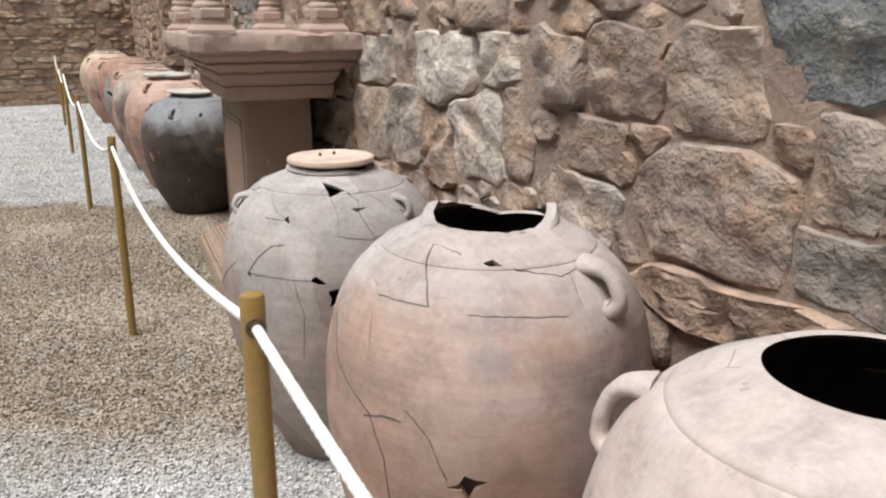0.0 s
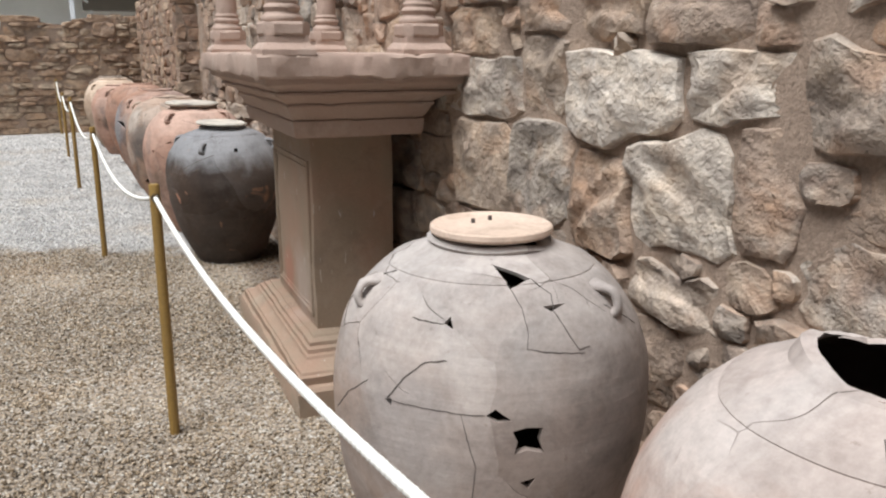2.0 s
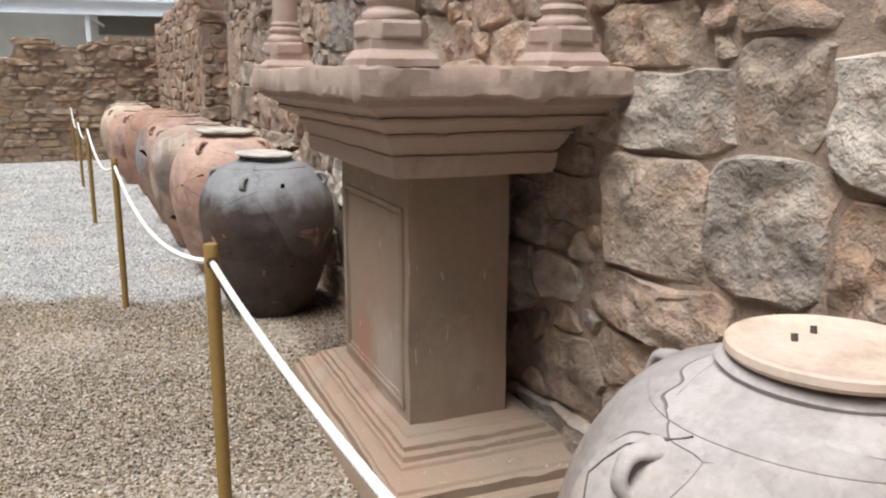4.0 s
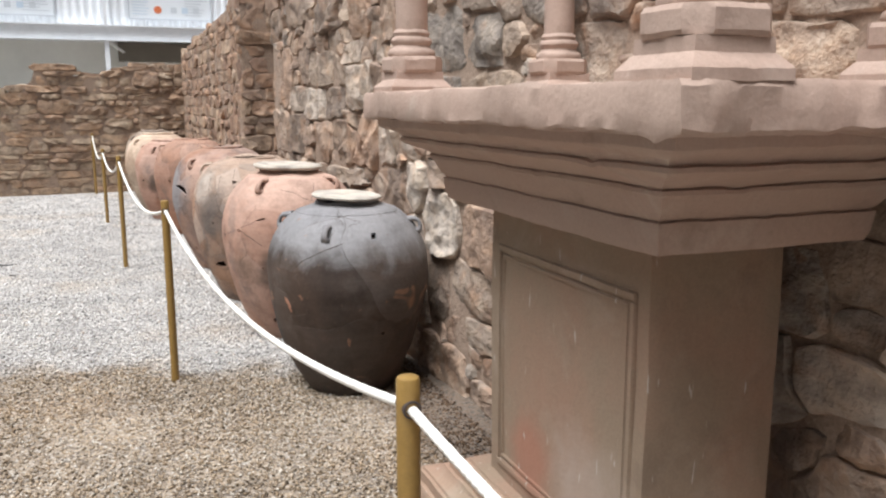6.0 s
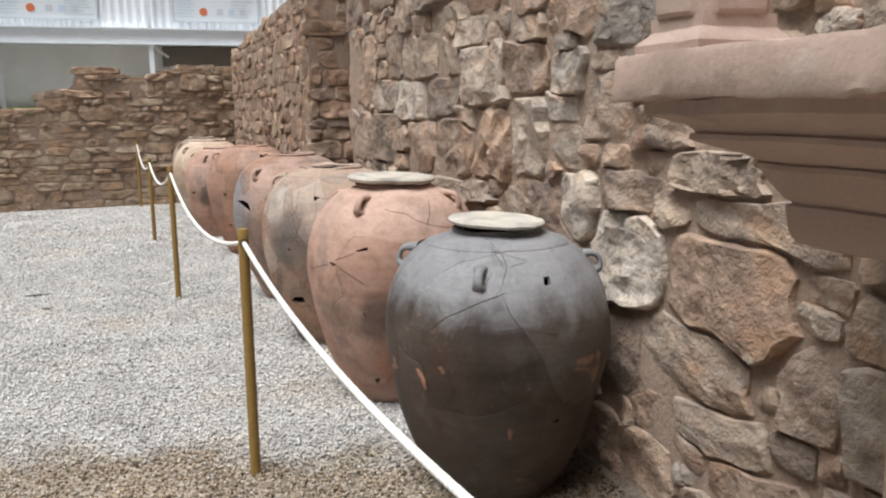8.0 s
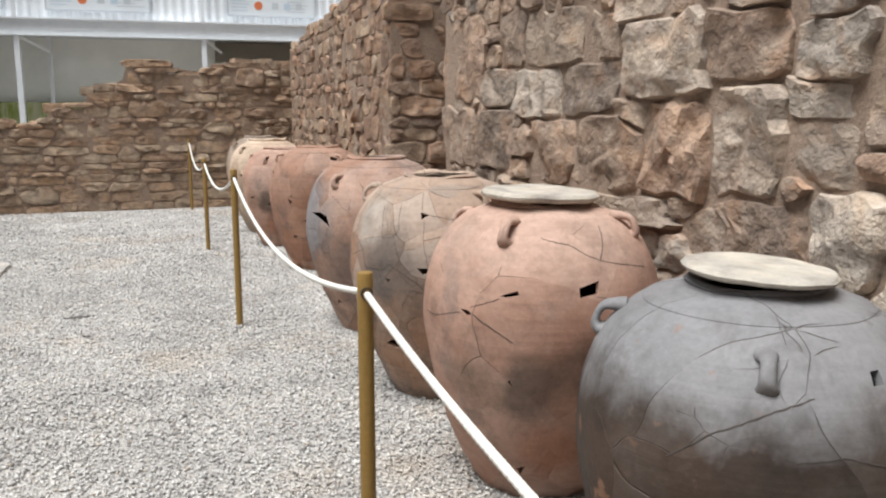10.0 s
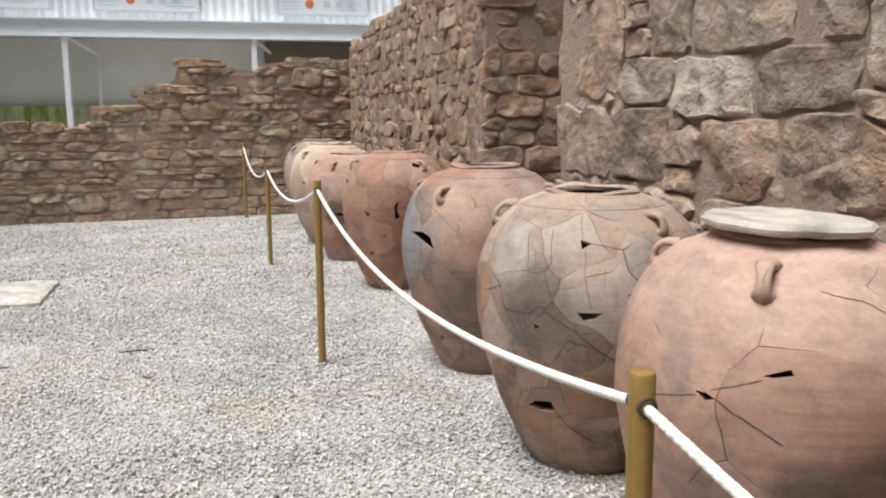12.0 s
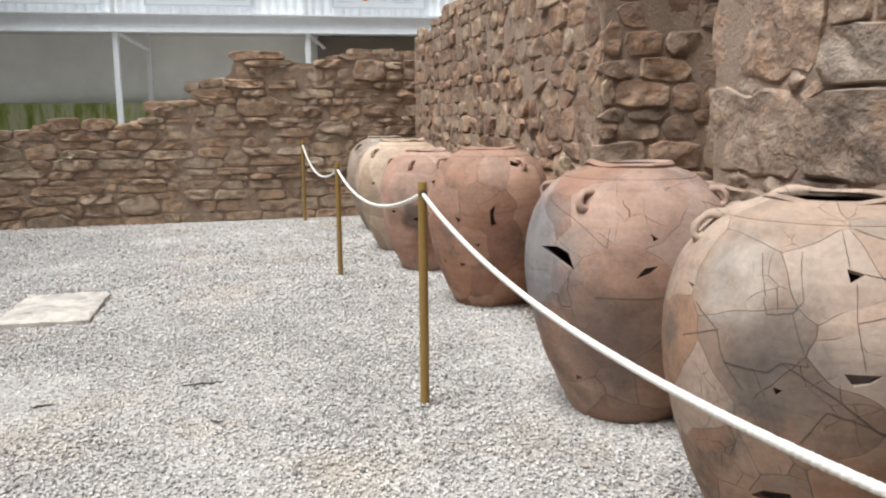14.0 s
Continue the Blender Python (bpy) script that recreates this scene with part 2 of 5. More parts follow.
def clay(name, body, second, pale, soot=0.2, sherd=0.3, crack=3.2, lines=0.5, pale_amount=0.5, scar=None, rough=0.78, pale_top=None, clouds=()):
    """Mended earthenware: two body colours in broad clouds, sherds of slightly different firing, lime blotches, a paler
    top, soot and mended cracks.
    """
    m, t, b = tree(name)
    p = shifted(t)
    w = t.nodes.new("ShaderNodeVectorMath")
    wob = t.nodes.new("ShaderNodeTexNoise")
    t.links.new(p, wob.inputs["Vector"])
    wob.inputs["Scale"].default_value = 3.5
    w.operation = "MULTIPLY_ADD"
    t.links.new(wob.outputs["Color"], w.inputs[0])
    w.inputs[1].default_value = (0.14, 0.14, 0.14)
    t.links.new(p, w.inputs[2])
    q = w.outputs[0]
    c = blend(t, span(t, fog(t, p, 2.3, 4, 0.6, 0.6), 0.36, 0.62), body, second)
    tint = cells(t, q, crack).outputs["Color"]
    s = t.nodes.new("ShaderNodeSeparateColor")
    t.links.new(tint, s.inputs[0])
    c = blend(t, calc(t, "MULTIPLY", span(t, s.outputs[0], 0.3, 0.9), sherd), c, second)
    c = blend(t, calc(t, "MULTIPLY", span(t, s.outputs[1], 0.55, 0.95), sherd), c, pale)
    c = blend(t, calc(t, "MULTIPLY", span(t, s.outputs[2], 0.6, 0.95), sherd * 0.8), c, (0.3, 0.27, 0.25))
    c = blend(t, span(t, fog(t, p, 1.7, 5, 0.68, 0.9), 0.5, 0.68, 0, pale_amount), c, pale)
    c = blend(t, span(t, fog(t, p, 3.3, 6, 0.7, 0.15), 0.53, 0.64, 0, soot), c, (0.13, 0.115, 0.105))
    # blends to a paler colour above a ragged height
    if pale_top:
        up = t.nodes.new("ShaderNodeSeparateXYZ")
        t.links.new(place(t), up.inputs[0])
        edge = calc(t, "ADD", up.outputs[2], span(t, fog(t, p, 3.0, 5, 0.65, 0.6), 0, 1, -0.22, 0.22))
        c = blend(t, span(t, edge, pale_top[0], pale_top[1], 0, pale_top[3]), c, pale_top[2])
    for ang, high, out, size, tone, amount in clouds:
        far = t.nodes.new("ShaderNodeVectorMath")
        far.operation = "DISTANCE"
        t.links.new(place(t), far.inputs[0])
        far.inputs[1].default_value = (math.cos(radians(ang)) * out, math.sin(radians(ang)) * out, high)
        rag = calc(t, "ADD", far.outputs["Value"], span(t, fog(t, p, 4.2, 5, 0.66, 0.5), 0, 1, -size * 0.7, size * 0.7))
        c = blend(t, span(t, rag, size * 1.1, size * 0.55, 0, amount), c, tone)
    if scar:
        c = blend(t, span(t, fog(t, p, 4.6, 3, 0.55, 1.5), 0.64, 0.69, 0, 0.8), c, scar)
    c = blend(t, min(1.0, sherd * 2.2), c, ramp(t, s.outputs[1], [(0.0, (0.76, 0.75, 0.74)), (0.5, (1.0, 1.0, 1.0)), (1.0, (1.14, 1.13, 1.12))]), "MULTIPLY")
    c = blend(t, 0.8, c, ramp(t, fog(t, p, 7.5, 8, 0.7, 0.4), [(0.32, (0.7, 0.68, 0.67)), (0.5, (1.0, 1.0, 1.0)), (0.68, (1.14, 1.13, 1.13))]), "MULTIPLY")
    c = blend(t, span(t, fog(t, p, 24, 6, 0.72), 0.62, 0.7, 0, 0.45), c, (0.16, 0.115, 0.09))
    c = blend(t, span(t, fog(t, p, 13, 6, 0.7, 0.3), 0.64, 0.72, 0, 0.4), c, pale)
    z = t.nodes.new("ShaderNodeSeparateXYZ")
    t.links.new(p, z.inputs[0])
    wheel = t.nodes.new("ShaderNodeCombineXYZ")
    t.links.new(calc(t, "MULTIPLY", z.outputs[2], 34.0), wheel.inputs[2])
    t.links.new(calc(t, "MULTIPLY", z.outputs[0], 2.0), wheel.inputs[0])
    t.links.new(calc(t, "MULTIPLY", z.outputs[1], 2.0), wheel.inputs[1])
    ring = fog(t, wheel.outputs[0], 1.0, 3, 0.6)
    c = blend(t, 0.35, c, ramp(t, ring, [(0.3, (0.78, 0.76, 0.75)), (0.7, (1.16, 1.15, 1.14))]), "MULTIPLY")
    fine = fog(t, p, 60, 5, 0.7)
    c = blend(t, 0.5, c, ramp(t, fine, [(0.3, (0.78, 0.78, 0.78)), (0.7, (1.18, 1.18, 1.18))]), "MULTIPLY")
    e1 = cells(t, q, crack, "DISTANCE_TO_EDGE").outputs["Distance"]
    e2 = cells(t, q, crack * 2.3, "DISTANCE_TO_EDGE").outputs["Distance"]
    g1 = calc(t, "MULTIPLY", span(t, e1, 0.0013 * crack, 0.0004 * crack), span(t, fog(t, p, 3.1, 2), 0.62 - lines * 0.4, 0.68 - lines * 0.4))
    g2 = calc(t, "MULTIPLY", span(t, e2, 0.0018 * crack, 0.0006 * crack), span(t, fog(t, p, 4.3, 2), 0.72 - lines * 0.3, 0.76 - lines * 0.3))
    g = calc(t, "MAXIMUM", g1, g2)
    c = blend(t, calc(t, "MULTIPLY", g, 0.7), c, (0.1, 0.075, 0.06))
    plug(t, b.inputs["Base Color"], c)
    h = calc(t, "ADD", calc(t, "MULTIPLY", ring, 0.35), calc(t, "MULTIPLY", fine, 0.22))
    h = calc(t, "ADD", h, calc(t, "MULTIPLY", fog(t, p, 9, 3), 0.6))
    h = calc(t, "SUBTRACT", h, calc(t, "MULTIPLY", g, 0.6))
    plug(t, b.inputs["Normal"], relief(t, h, 0.8, 0.006))
    b.inputs["Roughness"].default_value = rough
    b.inputs["Specular IOR Level"].default_value = 0.2
    return m


def paint(name, colour, rough=0.5, spots=0.12, scale=30.0, metal=0.0, bump=0.0):
    m, t, b = tree(name)
    p = place(t)
    n = fog(t, p, scale, 5, 0.65)
    lo, hi = 1 - spots, 1 + spots
    c = blend(t, 1.0, colour, ramp(t, n, [(0.3, (lo, lo, lo)), (0.7, (hi, hi, hi))]), "MULTIPLY")
    c = blend(t, span(t, fog(t, p, scale * 0.13, 4, 0.6), 0.55, 0.75, 0, spots), c, (0.25, 0.21, 0.17))
    plug(t, b.inputs["Base Color"], c)
    plug(t, b.inputs["Roughness"], span(t, n, 0.3, 0.7, rough - 0.08, rough + 0.1))
    if bump:
        plug(t, b.inputs["Normal"], relief(t, n, 0.7, bump))
    b.inputs["Metallic"].default_value = metal
    return m


post_paint = paint("gold_brown_post_paint", (0.27, 0.165, 0.045), 0.45, 0.14, 60)
rope_mat = paint("white_cotton_rope", (0.8, 0.78, 0.73), 0.9, 0.1, 220, 0, 0.001)
white_steel = paint("white_steel", (0.9, 0.93, 0.96), 0.45, 0.05, 6)
grey_steel = paint("grey_soffit_steel", (0.6, 0.62, 0.64), 0.6, 0.08, 5)
plaster = paint("pale_grey_render", (0.9, 0.91, 0.87), 0.9, 0.06, 1.5)
plain_render = paint("grey_render", (0.27, 0.26, 0.245), 0.9, 0.06, 1.5)
board_white = paint("white_board", (0.84, 0.88, 0.92), 0.4, 0.03, 4)
ink_grey = paint("grey_print", (0.62, 0.66, 0.7), 0.6, 0.05, 9)
ink_red = paint("red_print", (0.72, 0.2, 0.08), 0.6, 0.05, 9)
ink_blue = paint("blue_print", (0.6, 0.7, 0.8), 0.6, 0.05, 9)
lid_clay = clay("pale_terracotta_lid", (0.58, 0.455, 0.37), (0.55, 0.42, 0.33), (0.64, 0.54, 0.45), 0.0, 0.1, 2.0, 0.0, 0.3)
lid_stone = stone("pale_stone_lid", [(0.0, (0.43, 0.4, 0.36)), (1.0, (0.48, 0.45, 0.4))], grain=0.004, stain=(0.4, 0.35, 0.3))
twig_mat = paint("dark_twig", (0.04, 0.035, 0.03), 0.8, 0.2, 80)
peg_mat = paint("dark_iron_peg", (0.06, 0.045, 0.04), 0.7, 0.2, 80)


def moss_mat():
    m, t, b = tree("mossy_concrete")
    p = place(t)
    s = t.nodes.new("ShaderNodeMapping")
    s.inputs["Scale"].default_value = (3.0, 3.0, 0.5)
    t.links.new(p, s.inputs[0])
    n = fog(t, s.outputs[0], 1.6, 6, 0.7)
    c = ramp(t, n, [(0.3, (0.1, 0.13, 0.03)), (0.45, (0.32, 0.38, 0.1)), (0.56, (0.58, 0.6, 0.36)), (0.72, (0.7, 0.7, 0.58))])
    plug(t, b.inputs["Base Color"], c)
    b.inputs["Roughness"].default_value = 0.9
    return m


moss = moss_mat()


# ---- mesh helpers ----
def ground_z(y):
    return float(np.interp(y, [0, 4.5, 7.7, 11, 14, 18], [-0.03, -0.03, 0.0, 0.035, 0.025, 0.0]))


def linked(name, data, material, parent=None, label="", smooth=0.0):
    data.materials.append(material)
    if smooth:
        data.shade_smooth()
        data.set_sharp_from_angle(angle=radians(smooth))
    ob = new(name, data)
    if parent is not None:
        ob.parent = parent
    if label:
        ob["label"] = label
    return ob


def part(name, bm, material, parent=None, label="", smooth=0.0):
    data = bpy.data.meshes.new(name)
    bmesh.ops.recalc_face_normals(bm, faces=bm.faces)
    bm.to_mesh(data)
    bm.free()
    return linked(name, data, material, parent, label, smooth)


def mesh_of(name, verts, faces):
    data = bpy.data.meshes.new(name)
    data.from_pydata(verts, [], faces)
    return data


def empty(name, x, y, z, turn=0.0):
    ob = new(name)
    ob.matrix_world = pose(x, y, z, 0, 0, turn)
    ob.empty_display_size = 0.1
    return ob


def brick_bm(x0, x1, y0, y1, z0, z1, bevel=0.004, bm=None):
    own = bmesh.new()
    bmesh.ops.create_cube(own, size=1)
    for v in own.verts:
        v.co = Vector((x0 + (v.co.x + 0.5) * (x1 - x0), y0 + (v.co.y + 0.5) * (y1 - y0), z0 + (v.co.z + 0.5) * (z1 - z0)))
    if bevel:
        bmesh.ops.bevel(own, geom=own.edges[:], offset=bevel, segments=2, affect="EDGES")
    if bm is None:
        return own
    tmp = bpy.data.meshes.new("tmp")
    own.to_mesh(tmp)
    own.free()
    bm.from_mesh(tmp)
    bpy.data.meshes.remove(tmp)
    return bm


def roughen(bm, amount, scale, seed=0.0):
    bm.normal_update()
    for v in bm.verts:
        n = noise.fractal(v.co * scale + Vector((seed, seed * 1.7, 0)), 0.8, 2.0, 4)
        v.co += v.normal * n * amount


def lathe_bm(profile, n, bm=None, close=False):
    """Rings of (radius, z); a radius of 0 closes to a point. close joins the last ring to the first."""
    bm = bm or bmesh.new()
    rings = []
    for r, z in profile:
        if r <= 0:
            rings.append([bm.verts.new((0, 0, z))])
        else:
            rings.append([bm.verts.new((r * math.cos(2 * math.pi * i / n), r * math.sin(2 * math.pi * i / n), z)) for i in range(n)])
    pairs = list(zip(rings, rings[1:])) + ([(rings[-1], rings[0])] if close else [])
    for a, b in pairs:
        for i in range(n):
            j = (i + 1) % n
            if len(a) == 1 and len(b) == 1:
                continue
            if len(a) == 1:
                bm.faces.new((a[0], b[j], b[i]))
            elif len(b) == 1:
                bm.faces.new((a[i], a[j], b[0]))
            else:
                bm.faces.new((a[i], a[j], b[j], b[i]))
    return bm


def tube_bm(points, radius, sides=8, flat=1.0, bm=None):
    """A tube along points; radius may be a list. flat widens it sideways."""
    bm = bm or bmesh.new()
    pts = [Vector(p) for p in points]
    rad = radius if isinstance(radius, list) else [radius] * len(pts)
    rings, up = [], Vector((0, 0, 1))
    for i, p in enumerate(pts):
        d = (pts[min(i + 1, len(pts) - 1)] - pts[max(i - 1, 0)]).normalized()
        side = d.cross(up)
        side = side.normalized() if side.length > 1e-3 else Vector((1, 0, 0))
        top = side.cross(d).normalized()
        up = top
        rings.append([bm.verts.new(p + (side * math.cos(a) * flat + top * math.sin(a)) * rad[i])
                      for a in (2 * math.pi * k / sides for k in range(sides))])
    for a, b in zip(rings, rings[1:]):
        for i in range(sides):
            j = (i + 1) % sides
            bm.faces.new((a[i], a[j], b[j], b[i]))
    bm.faces.new(rings[0][::-1])
    bm.faces.new(rings[-1])
    return bm


# ---- ground ----
xs = [-600, -120, -40, -18, -11] + list(np.arange(-7, 2.01, 0.2)) + [4, 8, 20, 60, 200, 600]
ys = [-600, -120, -30, -10] + list(np.arange(-2, 19.01, 0.25)) + [22, 26, 40, 90, 250, 600]
gv = [(x, y, ground_z(y) + (0.012 * noise.noise(Vector((x * 1.1, y * 1.1, 0))) if -7 <= x <= 2 and -2 <= y <= 19 else 0)) for y in ys for x in xs]
nx = len(xs)
gf = [(j * nx + i, j * nx + i + 1, (j + 1) * nx + i + 1, (j + 1) * nx + i) for j in range(len(ys) - 1) for i in range(nx - 1)]
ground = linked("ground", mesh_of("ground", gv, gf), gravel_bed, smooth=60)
tagged(ground, "pale grey and tan gravel court", "ground", kind="structure")


def scatter(name, count, x0, x1, y0, y1, size0, size1, seed, label):
    """Loose chips of broken stone, squashed and turned at random."""
    g = np.random.default_rng(seed)
    base = np.array([(1, 0, 0), (-1, 0, 0), (0, 1, 0), (0, -1, 0), (0, 0, 1), (0, 0, -1)], float)
    tri = np.array([(0, 2, 4), (2, 1, 4), (1, 3, 4), (3, 0, 4), (2, 0, 5), (1, 2, 5), (3, 1, 5), (0, 3, 5)])
    x, y = g.uniform(x0, x1, count), g.uniform(y0, y1, count)
    s = g.uniform(size0, size1, count) * g.choice([0.7, 1.0, 1.0, 1.35], count)
    v = base[None] * g.uniform(0.55, 1.1, (count, 6, 1)) * np.stack([s, s * g.uniform(0.55, 0.95, count), s * g.uniform(0.4, 0.75, count)], 1)[:, None, :]
    a, b = g.uniform(0, 2 * np.pi, count), g.normal(0, 0.35, count)
    cb, sb = np.cos(b)[:, None], np.sin(b)[:, None]
    v = np.stack([v[..., 0] * cb - v[..., 2] * sb, v[..., 1], v[..., 0] * sb + v[..., 2] * cb], -1)
    ca, sa = np.cos(a)[:, None], np.sin(a)[:, None]
    v = np.stack([v[..., 0] * ca - v[..., 1] * sa, v[..., 0] * sa + v[..., 1] * ca, v[..., 2]], -1)
    gz = np.interp(y, [0, 4.5, 7.7, 11, 14, 18], [-0.03, -0.03, 0.0, 0.035, 0.025, 0.0])
    v += np.stack([x, y, gz + 0.002 + g.uniform(0, 0.007, count)], 1)[:, None, :]
    f = tri[None] + 6 * np.arange(count)[:, None, None]
    data = bpy.data.meshes.new(name)
    data.vertices.add(count * 6)
    data.vertices.foreach_set("co", v.reshape(-1))
    data.loops.add(count * 24)
    data.loops.foreach_set("vertex_index", f.reshape(-1).astype(np.int32))
    data.polygons.add(count * 8)
    data.polygons.foreach_set("loop_start", (np.arange(count * 8) * 3).astype(np.int32))
    data.update(calc_edges=True)
    return tagged(linked(name, data, gravel_chip), label, "gravel", kind="stuff")


scatter("gravel", 95000, -1.5, 1.2, 2.2, 8.8, 0.0055, 0.0115, 3, "loose tan and grey gravel chips on the court")
scatter("gravel", 70000, -2.9, 0.9, 8.8, 13.2, 0.006, 0.013, 4, "loose pale grey gravel chips on the court")
scatter("gravel", 45000, -4.6, 0.6, 13.2, 18.0, 0.009, 0.017, 5, "loose pale grey gravel chips before the back wall")


# ---- rubble and coursed walls ----
def gauge(st, u, v):
    """Signed distance-like measure from every stone (u, v, half width, half height, power) to points."""
    du, dv = np.abs(u - st[:, 0]) / st[:, 2], np.abs(v - st[:, 1]) / st[:, 3]
    return ((du ** st[:, 4] + dv ** st[:, 4]) ** (1 / st[:, 4]) - 1) * np.minimum(st[:, 2], st[:, 3])


def fill(st, u0, u1, v0, v1, sizes, rnd, tries):
    """Sets smaller stones into the room that the large ones leave."""
    st = [list(s) for s in st]
    for size in sizes:
        arr = np.array(st)
        for _ in range(tries):
            u, v = rnd.uniform(u0, u1), rnd.uniform(v0, v1)
            room = gauge(arr, u, v).min() if len(arr) else 9.0
            if room > size:
                k = size * rnd.uniform(0.95, 1.2)
                st.append([u, v, k * rnd.uniform(1.05, 2.1), k * rnd.uniform(0.8, 1.05), rnd.choice([4.5, 7.0, 10.0])])
                arr = np.array(st)
    return st


def outlines(st, gap, n, cap, rnd):
    """For every stone the radius in n directions at which it meets its neighbours."""
    st = np.array(st)
    ang = np.arange(n) * 2 * np.pi / n
    out = []
    for i, s in enumerate(st):
        reach = 2.2 * max(s[2], s[3])
        near = [j for j in range(len(st)) if j != i and abs(st[j, 0] - s[0]) < reach + st[j, 2] * 1.4 and abs(st[j, 1] - s[1]) < reach + st[j, 3] * 1.4]
        a = ang + rnd.uniform(0, 2 * np.pi / n)
        a = np.arctan2(np.sin(a) * s[3], np.cos(a) * s[2])
        r = np.linspace(0.04, 1.9 * max(s[2], s[3]), 48)
        u, v = s[0] + np.cos(a)[:, None] * r, s[1] + np.sin(a)[:, None] * r
        own = gauge(s[None], u[..., None], v[..., None])[..., 0]
        ok = own < cap * min(s[2], s[3])
        if near:
            ok &= own + gap < gauge(st[near], u[..., None], v[..., None]).min(-1)
        first = np.where(ok.all(1), len(r) - 1, np.argmin(ok, 1))
        rad = np.maximum(r[np.maximum(first - 1, 0)], 0.02)
        rad = rad * np.array([rnd.uniform(0.95, 1.015) for _ in range(n)])
        out.append((a, rad))
    return out


def stone_mesh(s, a, rad, proud, rnd, at, deep=0.05):
    """One rough stone: a skirt in the mortar, a crisp worn arris and a face broken into uneven planes and ledges."""
    n = len(a)
    vs, fs = [], []
    large = s[2] * s[3] > 0.008
    rings = ((1.0, 0), (1.0, 0.35), (0.985, 0.8), (0.945, 1), (0.84, 1), (0.68, 1), (0.5, 1), (0.32, 1), (0.15, 1)) if large else ((1.0, 0), (0.995, 0.5), (0.95, 0.95), (0.75, 1), (0.4, 1))
    size = max(s[2], s[3])
    planes = [(proud * rnd.uniform(0.8, 1.6), rnd.uniform(-0.3, 0.3) * proud / size * 2.4, rnd.uniform(-0.3, 0.3) * proud / size * 2.4) for _ in range(4)]
    grade, slant = rnd.uniform(6, 15), rnd.uniform(0, 3.1)

    def face(u, v):
        e = min(c + g * u + h * v for c, g, h in planes)
        w = Vector(((s[0] + u) * 8, (s[1] + v) * 8, s[0]))
        ledge = noise.noise(Vector(((u * math.cos(slant) + v * math.sin(slant)) * grade, (v * math.cos(slant) - u * math.sin(slant)) * grade * 0.35, s[0] * 3)))
        e += proud * 0.26 * max(-1.0, min(1.0, ledge * 7))
        return max(e, 0.15 * proud) + noise.fractal(w, 0.75, 2.1, 4) * proud * 0.3 + noise.noise(w * 4.3) * 0.0022

    for f, k in rings:
        for i in range(n):
            r = rad[i] * f * (1 + rnd.uniform(-0.02, 0.02) * (k > 0))
            u, v = math.cos(a[i]) * r, math.sin(a[i]) * r
            vs.append(at(s[0] + u, s[1] + v, -deep if k == 0 else face(u, v) * k))
    vs.append(at(s[0], s[1], face(0, 0)))
    m = len(rings)
    for k in range(m - 1):
        for i in range(n):
            j = (i + 1) % n
            fs.append((k * n + i, k * n + j, (k + 1) * n + j, (k + 1) * n + i))
    for i in range(n):
        fs.append(((m - 1) * n + i, (m - 1) * n + (i + 1) % n, m * n))
    return vs, fs


def lay(wall, st, at, material, loose_material, rnd, near, gap, proud, n=14, cap=0.35, most=300, big=(), special=None):
    """Lays the stones: the ones nearest the walk as bricks of their own, the rest as one mesh."""
    outs = outlines(st, gap, n, cap, rnd)
    order = sorted(range(len(st)), key=lambda i: -near(st[i]))
    single = set(order[:most])
    rest_v, rest_f = [], []
    for i, s in enumerate(st):
        vs, fs = stone_mesh(s, *outs[i], rnd.uniform(*proud) * (1.25 if s[2] > 0.14 else 1.0), rnd, at)
        if i in single:
            mat_ = material
            if special and i in special:
                mat_ = special[i]
            linked("stone", mesh_of("stone", vs, fs), mat_, wall, smooth=27)
        else:
            k = len(rest_v)
            rest_v += vs
            rest_f += [tuple(q + k for q in f) for f in fs]
    if rest_v:
        ob = linked("small_stones", mesh_of("small_stones", rest_v, rest_f), loose_material, wall, smooth=27)
        ob["kind"] = "stuff"


def core(name, label, at, u0, u1, top, material, thick, step=0.06, rough=0.014, full=0.007):
    """The wall's body: an uneven mortar face, a top at the height top(u), and a plain back."""
    us = np.arange(u0, u1 + step * 0.5, step)
    vn = 30
    vs, fs = [], []
    for u in us:
        for k in range(vn + 1):
            v = -0.08 + (top(u) + 0.08) * k / vn
            d = full + rough * noise.fractal(Vector((u * 4, v * 4, 3.3)), 0.8, 2, 4)
            vs.append(at(u, v, d))
        vs.append(at(u, top(u) + 0.004, -thick))
        vs.append(at(u, -0.08, -thick))
    m = vn + 3
    for i in range(len(us) - 1):
        for k in range(m):
            j = (k + 1) % m
            fs.append((i * m + k, i * m + j, (i + 1) * m + j, (i + 1) * m + k))
    fs += [tuple(range(m)), tuple(range((len(us) - 1) * m, len(us) * m))[::-1]]
    ob = linked(name, mesh_of(name, vs, fs), material, smooth=50)
    return tagged(ob, label, "wall", kind="structure")


def near_at(u, v, d):
    return (1.49 - 0.048 * (u - 2.9) - d, u, v)


def far_at(u, v, d):
    return (0.955 - 0.026 * (u - 12.1) - d, u, v)


def back_at(u, v, d):
    return (u, 18.42 + 0.1 * (u - 0.8) - d, v)


def pier_at(u, v, d):
    return (u, 12.12 - d, v)


# ---- posts and rope ----
POSTS = [(0.337, 1.461, 1.145), (0.152, 4.545, 1.02), (-0.08, 7.744, 0.978), (-0.303, 10.963, 1.03), (-0.492, 14.107, 0.938), (-0.711, 17.917, 1.008), (0.66, -1.7, 1.12)]


